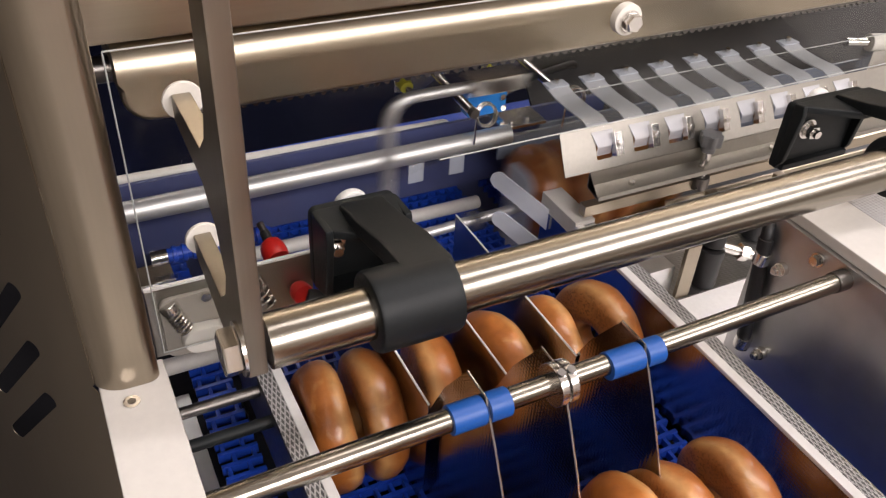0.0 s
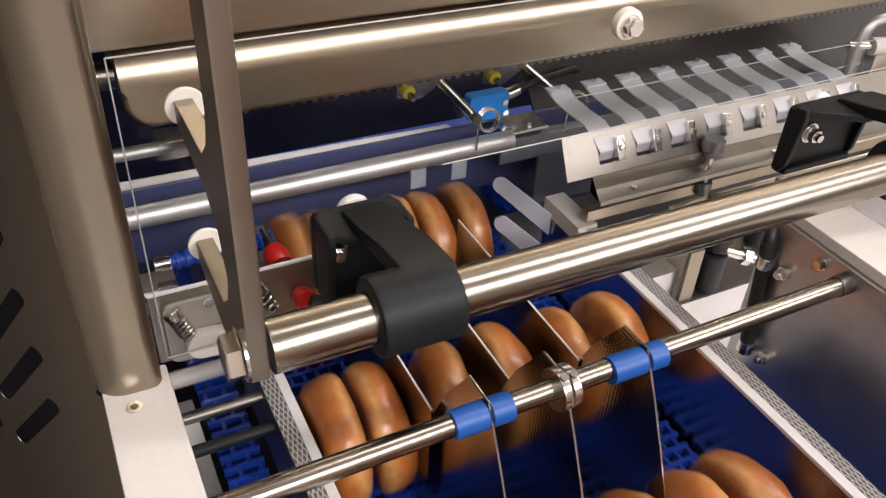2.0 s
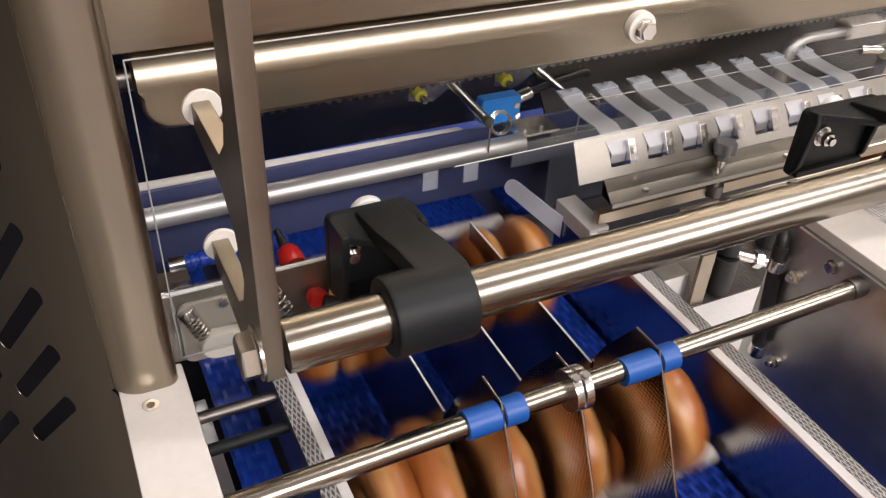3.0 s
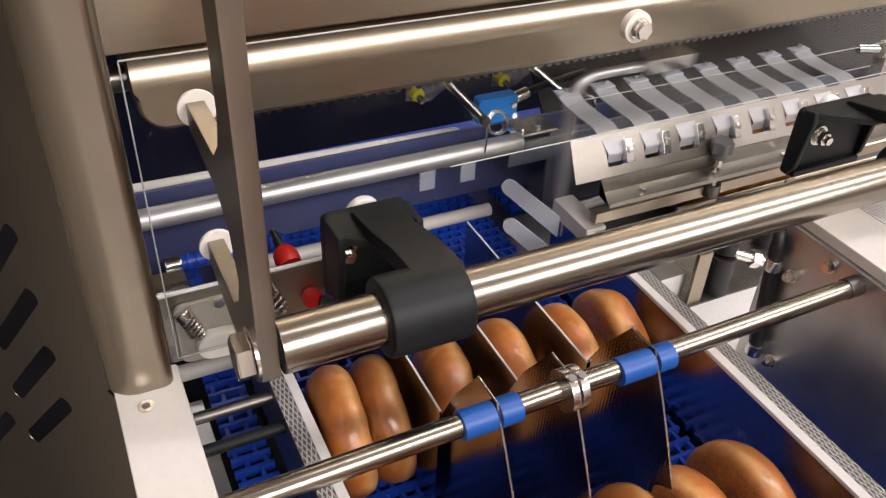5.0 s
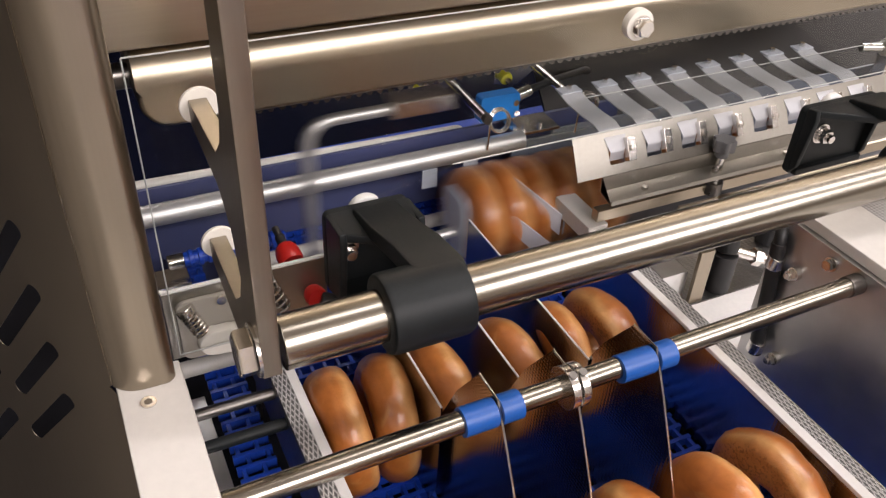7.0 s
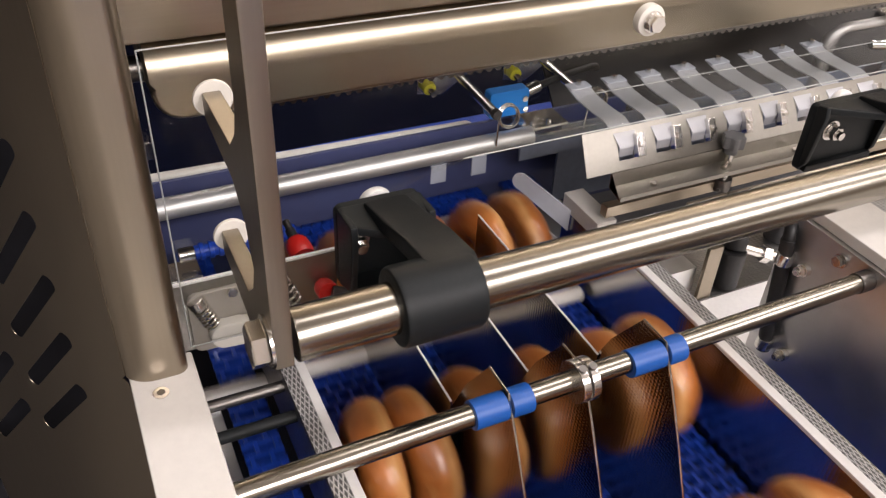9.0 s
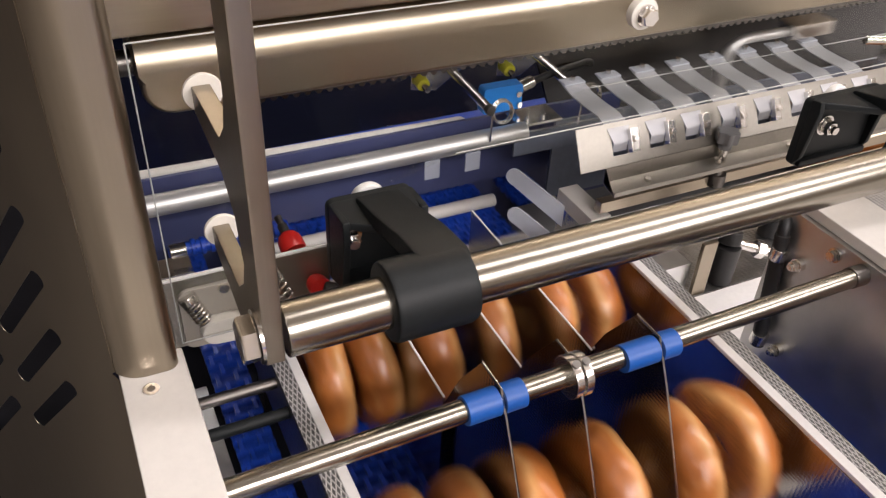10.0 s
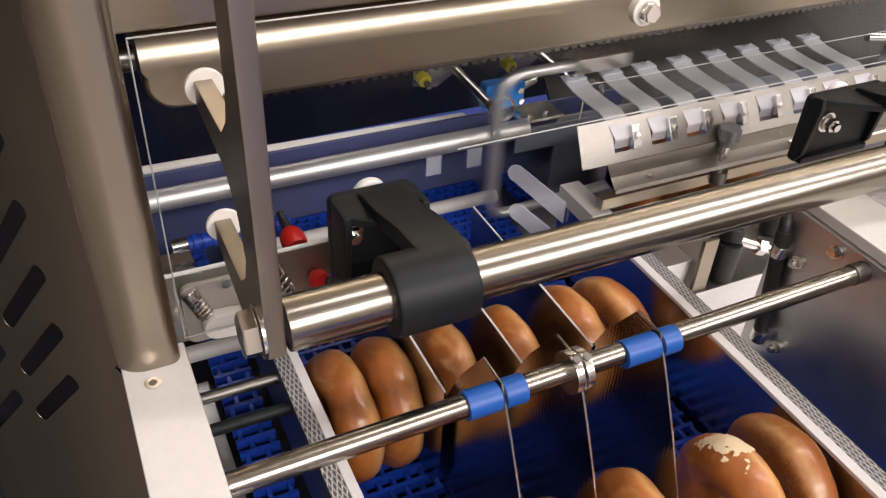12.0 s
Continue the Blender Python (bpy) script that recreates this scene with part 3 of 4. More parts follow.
part("washer", new_rod((0.411, 0.4897, 1.268), (0.411, 0.482, 1.268), 0.0125, 32, 0.001), cream_plastic, pane, "white plastic washer disc")
bm = bmesh.new()
rod(bm, (0.411, 0.482, 1.268), (0.411, 0.480, 1.268), 0.0085, 24)
hex_head(bm, (0.411, 0.480, 1.268), (0, -1, 0), 0.0125, 0.007)
part("bolt_head", bm, bright_steel, pane)

# Beam and upper cover behind the pane
beam = thing("cross_beam", "brushed stainless box beam with a rounded lower end", "beam")
prof = [(0.045, 1.266), (0.045, 1.234)] + arc(0.067, 1.230, 0.022, 180, 270, 6) + [(1.30, 1.213), (1.30, 1.266)]
bm = slab(bmesh.new(), prof, "y", 0.560, 0.640)
front = [e for e in bm.edges if all(abs(v.co.z - 1.266) < 1e-4 and abs(v.co.y - 0.56) < 1e-4 for v in e.verts)]
bmesh.ops.bevel(bm, geom=front, offset=0.026, segments=10, affect="EDGES", profile=0.5)
low = [e for e in bm.edges if all(abs(v.co.y - 0.56) < 1e-4 and v.co.z < 1.235 for v in e.verts) and len(e.link_faces) == 2 and e.calc_face_angle(0) > 0.6]
bmesh.ops.bevel(bm, geom=low, offset=0.004, segments=3, affect="EDGES", profile=0.5)
part("beam_shell", bm, brushed_x, beam)
hood = thing("hood_panel", "brushed stainless hood panel above the beam", "panel")
part("panel", new_box(0.020, 1.35, 0.552, 0.62, 1.272, 1.75, 0.003), brushed_x, hood)
# added out of view to keep the rear lamp off the interior
part("hood_roof", new_box(-0.5, 1.6, 0.62, 1.22, 1.56, 1.575, 0.002), brushed_x, hood, "unseen flat sheet added to shade the interior")
part("hood_stub", new_rod((-0.02, 0.60, 1.235), (0.045, 0.60, 1.235), 0.010, 20), dark_steel, hood)
rack = thing("toothed_rack", "black toothed rack under the beam", "rack")
bm = bmesh.new()
n_teeth = 118
prof = [(0.10, 1.194), (1.30, 1.194)]
for k in range(n_teeth, -1, -1):
    x = 0.10 + 1.2 * k / n_teeth
    prof += [(x, 1.1680), (x - 0.002, 1.1650), (x - 0.005, 1.1650), (x - 0.007, 1.1680)]
slab(bm, prof, "y", 0.640, 0.660)
part("rack_bar", bm, dark_steel, rack)

# Divider plates
def divider(x, y0, y1, z0, z1, tail, label):
    ob = thing("divider_plate", label, "divider", "divider plates of the lane")
    line = [(y0 + 0.012, z0), (y1, z0), (y1, z1), (y0, z1), (y0, z0 + 0.03)]
    line = tail or line
    part("plate", slab(bmesh.new(), line, "x", x - 0.0006, x + 0.0006), quilted, ob, smooth=False)
    part("bright_edge", new_rod((x, y0, z1), (x, y1, z1), 0.0009, 6), lip_steel_glare, ob)
    return ob


RY, RZ = 0.318, 1.088
for x in (0.205, 0.2755, 0.339):
    divider(x, 0.382, 0.60, 0.905, 1.030, None, "thin quilted steel divider plate between bagels")


def hung_divider(x):
    ob = thing("hung_divider", "quilted steel divider plate hanging on the cross rod", "divider", "divider plates on the cross rod")
    line = [(0.343, 1.099), (0.316, 1.099), (0.298, 1.067), (0.280, 1.032), (0.243, 0.955), (0.219, 0.906), (0.450, 0.906), (0.39, 1.016), (0.372, 1.055)]
    part("plate", slab(bmesh.new(), [(a, b + 0.001) for a, b in line], "x", x - 0.0006, x + 0.0006), quilted, ob, smooth=False)
    part("bright_edge", sweep(bmesh.new(), [(x, a, b + 0.001) for a, b in line[:6]], 0.0009, 6), bright_steel, ob, "bright cut edge")
    return ob


for x in (0.212, 0.271, 0.341):
    hung_divider(x)

# Cross rod with sleeves and collars
rod_thing = thing("cross_rod", "polished steel rod with blue sleeves across the lane", "rod")
part("rod_bar", new_rod((0.016, RY - 0.001, RZ - 0.001), (0.552, RY + 0.0035, RZ + 0.002), 0.0080, 40, 0.0005), polished, rod_thing)
for a, b in ((0.186, 0.2105), (0.2135, 0.230), (0.311, 0.3395), (0.3425, 0.358)):
    part("sleeve", new_rod((a, RY, RZ), (b, RY, RZ), 0.0104, 40, 0.0006), blue_sleeve, rod_thing, "blue plastic sleeve")
for a in (0.2645, 0.2725):
    part("collar", new_rod((a, RY, RZ), (a + 0.0062, RY, RZ), 0.0160, 40, 0.0008), bright_steel, rod_thing, "split steel collar")
    bm = new_rod((a + 0.003, RY - 0.004, RZ + 0.012), (a + 0.003, RY - 0.0055, RZ + 0.0172), 0.0030, 12)
    part("collar_screw", bm, dark_steel, rod_thing)

# The blue belt with its white flight bars
belt = thing("conveyor_belt", "blue open-grid plastic conveyor belt with white flight bars", "conveyor belt")


ROW_STEP = PITCH / 14


def link_row(odd):
    """One moulded cross row of open-grid links, at y = 0."""
    verts, faces = [], []

    def brick(a0, a1, b0, b1, c0, c1):
        k = len(verts)
        verts.extend([(a0, b0, c0), (a1, b0, c0), (a1, b1, c0), (a0, b1, c0), (a0, b0, c1), (a1, b0, c1), (a1, b1, c1), (a0, b1, c1)])
        for q in ((3, 2, 1, 0), (4, 5, 6, 7), (0, 1, 5, 4), (1, 2, 6, 5), (2, 3, 7, 6), (3, 0, 4, 7)):
            faces.append([k + i for i in q])
    for x0, x1 in ((0.062, 0.098), (0.126, 0.464), (0.498, 0.547)):
        brick(x0, x1, 0, 0.0040, BELT - 0.010, BELT)
        n = max(2, int((x1 - x0) / 0.0135))
        w = (x1 - x0) / n
        for i in range(n):
            xs = x0 + (i + (0.22 if odd else 0.62)) * w
            brick(xs, min(xs + 0.0036, x1), 0.0040, ROW_STEP, BELT - 0.009, BELT - 0.0010)
    return verts, faces


row_meshes = []
for odd in (0, 1):
    vs, fs = link_row(odd)
    me = bpy.data.meshes.new("belt_slat")
    me.from_pydata(vs, [], fs)
    me.materials.append(blue_belt)
    row_meshes.append(me)
tail_v, tail_f = [], []
for k in range(-365, 64):
    y = k * ROW_STEP
    if y > -2.55:
        ob = new("belt_slat", row_meshes[k % 2])
        ob.parent, ob.location = belt, (0, y, 0)
    else:
        vs, fs = link_row(k % 2)
        n = len(tail_v)
        tail_v += [(a, b + y, c) for a, b, c in vs]
        tail_f += [[n + i for i in f] for f in fs]
me = bpy.data.meshes.new("belt_tail")
me.from_pydata(tail_v, [], tail_f)
me.materials.append(blue_belt)
tail = new("belt_tail", me)
tail.parent = belt
tagged(tail, kind="stuff")
for k in range(-11, 1):
    y = 0.6235 + 2 * k * PITCH
    part("flight_bar", new_rod((0.040, y, 0.911), (0.462, y, 0.911), 0.0085, 20, 0.002), white_plastic, belt, "white plastic flight bar")
stop_bar = thing("stop_bar", "white plastic stop bar across the end of the lane", "bar")
part("bar", new_rod((0.128, 0, 0), (0.461, 0, 0), 0.0085, 24, 0.002), white_plastic, stop_bar)


# Bagels
def bagel_mesh(seed):
    rnd = random.Random(seed)
    bm = bmesh.new()
    nu, nv = 44, 22
    R, ra, rb = 0.0365, 0.0206, 0.0203
    ph = [rnd.uniform(0, 6.28) for _ in range(4)]
    rings = []
    for i in range(nu):
        u = 2 * math.pi * i / nu
        lump = 1 + 0.035 * math.sin(2 * u + ph[0]) + 0.03 * math.sin(3 * u + ph[1])
        ring = []
        for j in range(nv):
            v = 2 * math.pi * j / nv
            cv, sv = math.cos(v), math.sin(v)
            h = rb * sv
            if h < -0.0135:
                h = -0.0135 + (h + 0.0135) * 0.25
            r = R * (1 + 0.03 * math.sin(u + ph[2])) + ra * lump * (abs(cv) ** 0.9) * (1 if cv > 0 else -1)
            p = Vector((h * (1 + 0.05 * math.sin(2 * u + ph[3])), r * math.cos(u), r * math.sin(u)))
            p += p.normalized() * (0.0022 * noise.noise(p * 38 + Vector((seed * 3.1, 0, 0))) - 0.0045 * max(0.0, noise.noise(p * 24 + Vector((0, seed * 5.3, 0))) - 0.25)) + Vector((1, 0, 0)) * 0.0008 * noise.noise(p * 110)
            ring.append(bm.verts.new(p))
        rings.append(ring)
    for i in range(nu):
        a, b = rings[i], rings[(i + 1) % nu]
        for j in range(nv):
            bm.faces.new((a[j], b[j], b[(j + 1) % nv], a[(j + 1) % nv]))
    bmesh.ops.recalc_face_normals(bm, faces=bm.faces)
    me = bpy.data.meshes.new("bagel")
    bm.to_mesh(me)
    bm.free()
    me.materials.append(crust_brown)
    for p in me.polygons:
        p.use_smooth = True
    return me


BAGEL_R = 0.0570
shapes = [bagel_mesh(s) for s in range(8)]
# how far the last two of a row have slid along it
SLID = {1: -0.013, 3: -0.010, 5: -0.012, 6: -0.006, 7: 0.014, 9: 0.008, 11: 0.025}
SLOTS = (0.147, 0.187, 0.243, 0.308, 0.368, 0.420)
bagels = []
labels = ("shiny golden-brown baked bagel standing on edge", "baked brown bagel on edge with a paler side", "brown bagel on edge showing its flat speckled base")
rnd = random.Random(7)
for row in range(-1, 13):
    for i, x in enumerate(SLOTS):
        ob = new("bagel", shapes[rnd.randrange(8)])
        flip = rnd.random() < (0.85 if i == 5 else 0.25)
        tagged(ob, labels[2] if flip else labels[rnd.randrange(2)], "bagel", "bagels in the lane")
        bagels.append((ob, row, i, x + rnd.uniform(-0.003, 0.003) + (SLID.get(row, 0.0) if i > 3 else 0.0), 0 if flip else 180, rnd.uniform(0, 360), rnd.uniform(-10, 10) if i in (2, 3) else rnd.uniform(-7, 7), rnd.uniform(-5, 5)))

crumb = material("bagel_crumb", (0.72, 0.58, 0.36), 0.85, 0, 0.15, 200, bump=0.6, bump_scale=900)
torn = next(b[0] for b in bagels if b[1] == 11 and b[2] == 4)
tagged(torn, "brown bagel on edge with its crust torn open at the top")


def crumb_patch(me, a0, a1):
    """A ragged piece of bare crumb, a little proud of the crust it follows."""
    bm = bmesh.new()
    bm.from_mesh(me)
    bmesh.ops.subdivide_edges(bm, edges=bm.edges[:], cuts=6, smooth=0.6, use_grid_fill=True)
    bm.normal_update()
    keep = []
    for f in bm.faces:
        c = f.calc_center_median()
        a = math.degrees(math.atan2(c.z, c.y)) + 18 * noise.noise(c * 70) + 9 * noise.noise(c * 240)
        r = math.hypot(c.y, c.z)
        if a0 < a < a1 and r > 0.041 + 0.010 * noise.noise(c * 130) and abs(c.x) < 0.014 + 0.006 * noise.noise(c * 170):
            keep.append(f)
    bmesh.ops.delete(bm, geom=[f for f in bm.faces if f not in set(keep)], context="FACES")
    for v in bm.verts:
        v.co += v.normal * (0.0006 + 0.0007 * abs(noise.noise(v.co * 300)))
    return bm


part("torn_crumb", crumb_patch(torn.data, 93, 126), crumb, torn, "pale bare crumb")

# Transfer arms on their chain
def transfer_arm():
    ob = thing("chain_pusher", "bent steel transfer arm with a white pusher paddle", "pusher arm", "transfer arms on the chain")
    part("arm_block", new_box(0.085, 0.150, -0.014, 0.014, -0.008, 0.010, 0.0015), bright_steel, ob, "milled steel block")
    line = rounded([(0.110, 0, -0.002), (0.0, 0, -0.002), (0.0, 0, -0.180), (0.165, 0, -0.172)], 0.030)
    part("arm_tube", sweep(bmesh.new(), line[:-2] + [line[-1]], 0.0062), pipe_steel, ob)
    part("paddle", slab(bmesh.new(), round_rect(-0.026, 0.026, -0.200, -0.118, 0.014), "x", 0.165, 0.169, 0.0008), paddle_white, ob, "white plastic pusher paddle")
    part("paddle_clip", new_box(0.100, 0.118, -0.008, 0.008, -0.186, -0.166, 0.001), bright_steel, ob)
    return ob


arms = [transfer_arm() for _ in range(4)]

# Rear trough
pipe = thing("trough_pipe", "round steel pipe edging the rear trough", "pipe")
part("pipe_bar", new_rod((-0.25, 0.735, 1.022), (0.478, 0.735, 1.0235), 0.0115, 28), pipe_steel, pipe)
part("pipe_ledge", new_box(0.470, 0.530, 0.735, 0.775, 1.028, 1.032, 0.0008), bright_steel, pipe, "flat ledge with screws")
for x in (0.486, 0.508):
    part("ledge_screw", new_rod((x, 0.745, 1.032), (x, 0.745, 1.036), 0.0032, 12, 0.0006), bright_steel, pipe)
trough = thing("trough_wall", "dark navy plastic wall behind the transfer trough", "trough wall")
part("wall_sheet", new_box(-0.25, 0.66, 0.792, 0.797, 0.925, 1.018), navy, trough)
# lower sheet added to keep the gap under the wall dark
part("wall_skirt", new_box(-0.25, 1.30, 0.832, 0.838, 0.70, 0.955), navy, trough)
for x in (0.354, 0.406):
    tab = thing("hanging_tab", "white translucent plastic tab hanging below the pipe", "tab", "tabs under the pipe", at=(x, 0.727, 1.001))
    part("tab_sheet", new_box(-0.0095, 0.0095, -0.001, 0.001, -0.011, 0.013, 0.0004), tab_clear, tab)
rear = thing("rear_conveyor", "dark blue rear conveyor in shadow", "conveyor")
part("rear_bed", new_box(-0.5, 1.6, 0.80, 1.70, 0.956, 0.970), rear_shade, rear)
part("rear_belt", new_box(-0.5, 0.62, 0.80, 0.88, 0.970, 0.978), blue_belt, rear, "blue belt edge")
# closes the dark space at the back, with its shade as base colour
part("rear_back", new_box(-0.5, 1.6, 1.70, 1.74, 0.5, 1.75), rear_shade, rear)
guide = thing("guide_rod", "thin white guide rod with a bent end", "rod")
part("rod_bar", sweep(bmesh.new(), rounded([(-0.25, 0.81, 1.019), (0.4345, 0.81, 1.009), (0.4345, 0.81, 0.982)], 0.008), 0.0056), cream_plastic, guide)


# Latch bracket behind the pane
latch = thing("latch_bracket", "stainless latch bracket with white cam plate and springs", "bracket")
part("bracket_plate", new_box(0.030, 0.160, 0.512, 0.516, 1.030, 1.096, 0.0008), satin_sheet, latch)
part("bracket_lip", new_box(0.030, 0.160, 0.512, 0.515, 1.096, 1.0985, 0.0006), lip_steel_glare, latch, "folded top lip")
cam_line = round_rect(0.038, 0.101, 1.030, 1.088, 0.008)
part("cam_plate", slab(bmesh.new(), cam_line, "y", 0.5075, 0.512, 0.001), cam_beige, latch, "dull cream plastic cam plate")
prof = arc(0.0625, 1.049, 0.0125, 75, 270, 14) + arc(0.094, 1.046, 0.012, 270, 360, 6) + arc(0.099, 1.077, 0.011, 20, 150, 10) + arc(0.079, 1.066, 0.006, 0, -130, 5)
part("cam_lever", slab(bmesh.new(), prof, "y", 0.4962, 0.5072, 0.003), cream_plastic, latch, "white plastic cam lever")
part("cam_screw", new_rod((0.073, 0.5075, 1.084), (0.073, 0.5045, 1.084), 0.0042, 18, 0.0005), bright_steel, latch)
for cx, cz, n in ((0.049, 1.074, 6), (0.115, 1.078, 4)):
    a0, a1 = Vector((cx - 0.003, 0.506, cz + 0.006)), Vector((cx + 0.005, 0.501, cz - 0.013))
    d = (a1 - a0).normalized()
    e1 = d.orthogonal().normalized()
    e2 = d.cross(e1)
    pts = [a0 + (a1 - a0) * k / (n * 10) + 0.0060 * (math.cos(k * 0.628) * e1 + math.sin(k * 0.628) * e2) for k in range(n * 10 + 1)]
    part("spring", sweep(bmesh.new(), pts, 0.0012, 6), bright_steel, latch, "coiled steel spring")
    part("spring_bolt", new_rod(a0 - d * 0.005, a0 + d * 0.002, 0.0072, 20, 0.0012), bright_steel, latch)
    part("spring_pin", new_rod(a0, a1, 0.0022, 10), dark_steel, latch)


def red_knob(x, y, z, tilt):
    ob = thing("red_knob", "red plastic plunger knob with a black stem", "knob", "red plunger knobs", at=(x, y, z))
    d = Vector((-0.10, 0.9, tilt)).normalized()
    bm = bmesh.new()
    q = d.to_track_quat("Z", "Y").to_matrix().to_4x4()
    rings = [(-0.012, 0.0112), (-0.009, 0.0120), (-0.003, 0.0120), (0.003, 0.0110), (0.007, 0.0088), (0.0095, 0.0055), (0.0102, 0.0020)]
    loops = [[bm.verts.new(q @ Vector((r * math.cos(k * math.pi / 14), r * math.sin(k * math.pi / 14), h))) for k in range(28)] for h, r in rings]
    for a, b in zip(loops, loops[1:]):
        for k in range(28):
            bm.faces.new((a[k], a[(k + 1) % 28], b[(k + 1) % 28], b[k]))
    bm.faces.new(loops[0][::-1])
    bm.faces.new(loops[-1])
    part("sleeve", bm, red_plastic, ob)
    part("stem", new_rod(d * 0.008, d * 0.020, 0.0048, 16, 0.001), black_rubber, ob, "black ribbed stem")
    part("tip", new_rod(d * 0.020, d * 0.030, 0.0036, 12), dark_steel, ob)
    if tilt < 0:
        part("nose", new_rod(Vector((0.0035, -0.012, 0.000)), Vector((0.034, -0.020, -0.010)), 0.0095, 22, 0.0025), black_rubber, ob, "black side body")
    return ob


red_knob(0.1360, 0.540, 1.088, 0.35).scale = (0.88, 0.88, 0.88)
red_knob(0.1465, 0.506, 1.066, -0.15).scale = (0.74, 0.74, 0.74)
rod_end = thing("adjuster_rod", "blue adjuster rod with a chrome end", "rod")
part("rod_bar", new_rod((0.060, 0.60, 1.060), (0.150, 0.60, 1.060), 0.0062, 20), blue_belt, rod_end)
part("chrome_end", new_rod((0.046, 0.60, 1.060), (0.060, 0.60, 1.060), 0.0068, 20, 0.001), bright_steel, rod_end, "chrome end cap")
for k in range(11):
    part("rod_ring", new_rod((0.064 + 0.008 * k, 0.60, 1.060), (0.068 + 0.008 * k, 0.60, 1.060), 0.0078, 18, 0.0008), blue_belt, rod_end)
part("clevis", new_box(0.030, 0.062, 0.585, 0.612, 1.040, 1.046, 0.001), bright_steel, rod_end)
for y in (0.4895, 0.4535):
    tie = thing("tie_rod", "black tie rod running under the rail", "rod", "tie rods under the left rail")
    part("rod_bar", new_rod((0.016, y, 0.985), (0.101, y, 0.985), 0.0052, 20), dark_steel if y > 0.47 else black_plastic, tie)

# Deck and fittings beside the right rail
deck = thing("side_deck", "bright and dimpled stainless deck plates beside the lane", "deck plate")
part("flat_plate", new_box(0.496, 0.68, 0.405, 0.4965, 0.918, 0.9235, 0.001), lip_steel_glare, deck)
part("dimpled_plate", new_box(0.496, 1.30, 0.4985, 0.599, 0.915, 0.922, 0.001), perforated, deck, "dimpled stainless sheet")
part("far_wall", new_box(0.62, 1.30, 0.600, 0.604, 0.86, 0.975, 0.001), brushed_x, deck)
part("upright", new_box(0.565, 0.584, 0.4995, 0.5045, 0.922, 0.992, 0.0008), brushed_z, deck, "flat upright bar")
part("foot", new_box(0.530, 0.564, 0.510, 0.540, 0.922, 0.962, 0.001), side_steel, deck, "steel foot block")
for x in (0.655, 0.76):
    part("upright", new_box(x, x + 0.014, 0.565, 0.580, 0.922, 0.995, 0.0012), brushed_z, deck, "flat upright bar")
for x, y in ((0.614, 0.512), (0.735, 0.56)):
    unit = thing("rubber_buffer", "black rubber buffer with a chrome clamp screw", "buffer", "black buffers on the deck", at=(x, y, 0.922))
    part("buffer_body", new_rod((0, 0, 0), (0, 0, 0.050), 0.0145, 28, 0.002), black_rubber, unit)
    part("buffer_top", new_rod((0, 0, 0.050), (0.004, 0.004, 0.066), 0.0125, 28, 0.003), black_rubber, unit)
    part("clamp_screw", new_rod((0.010, -0.002, 0.050), (0.046, -0.016, 0.038), 0.0060, 18, 0.0006), bright_steel, unit, "chrome clamp screw")
    bm = bmesh.new()
    hex_head(bm, (0.031, -0.010, 0.043), (0.90, -0.35, -0.28), 0.018, 0.010)
    part("clamp_nut", bm, bright_steel, unit, "chrome hex nut")
stay = thing("gas_stay", "black gas stay with chrome end clips on the side plate", "gas stay")
part("stay_tube", new_rod((0.545, 0.400, 1.080), (0.545, 0.386, 0.958), 0.0068, 24, 0.001), black_rubber, stay)
part("stay_hose", sweep(bmesh.new(), rounded([(0.545, 0.3995, 1.076), (0.546, 0.402, 1.090), (0.565, 0.418, 1.092), (0.60, 0.43, 1.085)], 0.010), 0.0058), black_rubber, stay)
for y, z in ((0.3975, 1.060), (0.3868, 0.966)):
    part("end_clip", new_rod((0.545, y + 0.0006, z - 0.006), (0.545, y - 0.0006, z + 0.007), 0.0078, 24, 0.0008), bright_steel, stay, "chrome clip")
    bm = bmesh.new()
    rod(bm, (0.5515, y - 0.020, z), (0.546, y - 0.020, z), 0.0062, 20)
    hex_head(bm, (0.546, y - 0.020, z), (-1, 0, 0), 0.009, 0.005)
    rod(bm, (0.541, y - 0.020, z), (0.538, y - 0.020, z), 0.0028, 12)
    part("clip_bolt", bm, bright_steel, stay)
bm = bmesh.new()
rod(bm, (0.5515, 0.349, 1.0905), (0.549, 0.349, 1.0905), 0.0065, 20)
hex_head(bm, (0.549, 0.349, 1.0905), (-1, 0, 0), 0.009, 0.005)
part("plate_bolt", bm, bright_steel, right_side)
part("rod_ferrule", new_rod((0.538, RY + 0.0034, RZ + 0.002), (0.552, RY + 0.0035, RZ + 0.002), 0.0090, 32, 0.0006), dark_steel, rod_thing, "dark end ferrule")

# Chute with top guide fingers
def nearer(ob, k):
    """Draws a thing towards the operator's side, at k of its distance and size."""
    hub = Vector((0.0, 0.0, 1.5))
    ob.location, ob.scale = hub + (ob.location - hub) * k, (k, k, k)


chute = thing("finger_bracket", "folded stainless bracket carrying clear guide fingers", "bracket")
cx0, cx1 = 0.486, 1.02
CLIPS = (0.536, 0.586, 0.635, 0.688, 0.742, 0.795, 0.848, 0.90)
prof = [(0.6125, 1.0345), (0.6125, 1.017), (0.590, 1.0125), (0.590, 1.0165), (0.5886, 1.0165), (0.5886, 1.011), (0.611, 1.0155), (0.611, 1.0345)]
part("folded_sheet", slab(bmesh.new(), prof, "x", cx0 + 0.022, cx1), satin_sheet, chute, "folded ledge with a front lip", smooth=False)
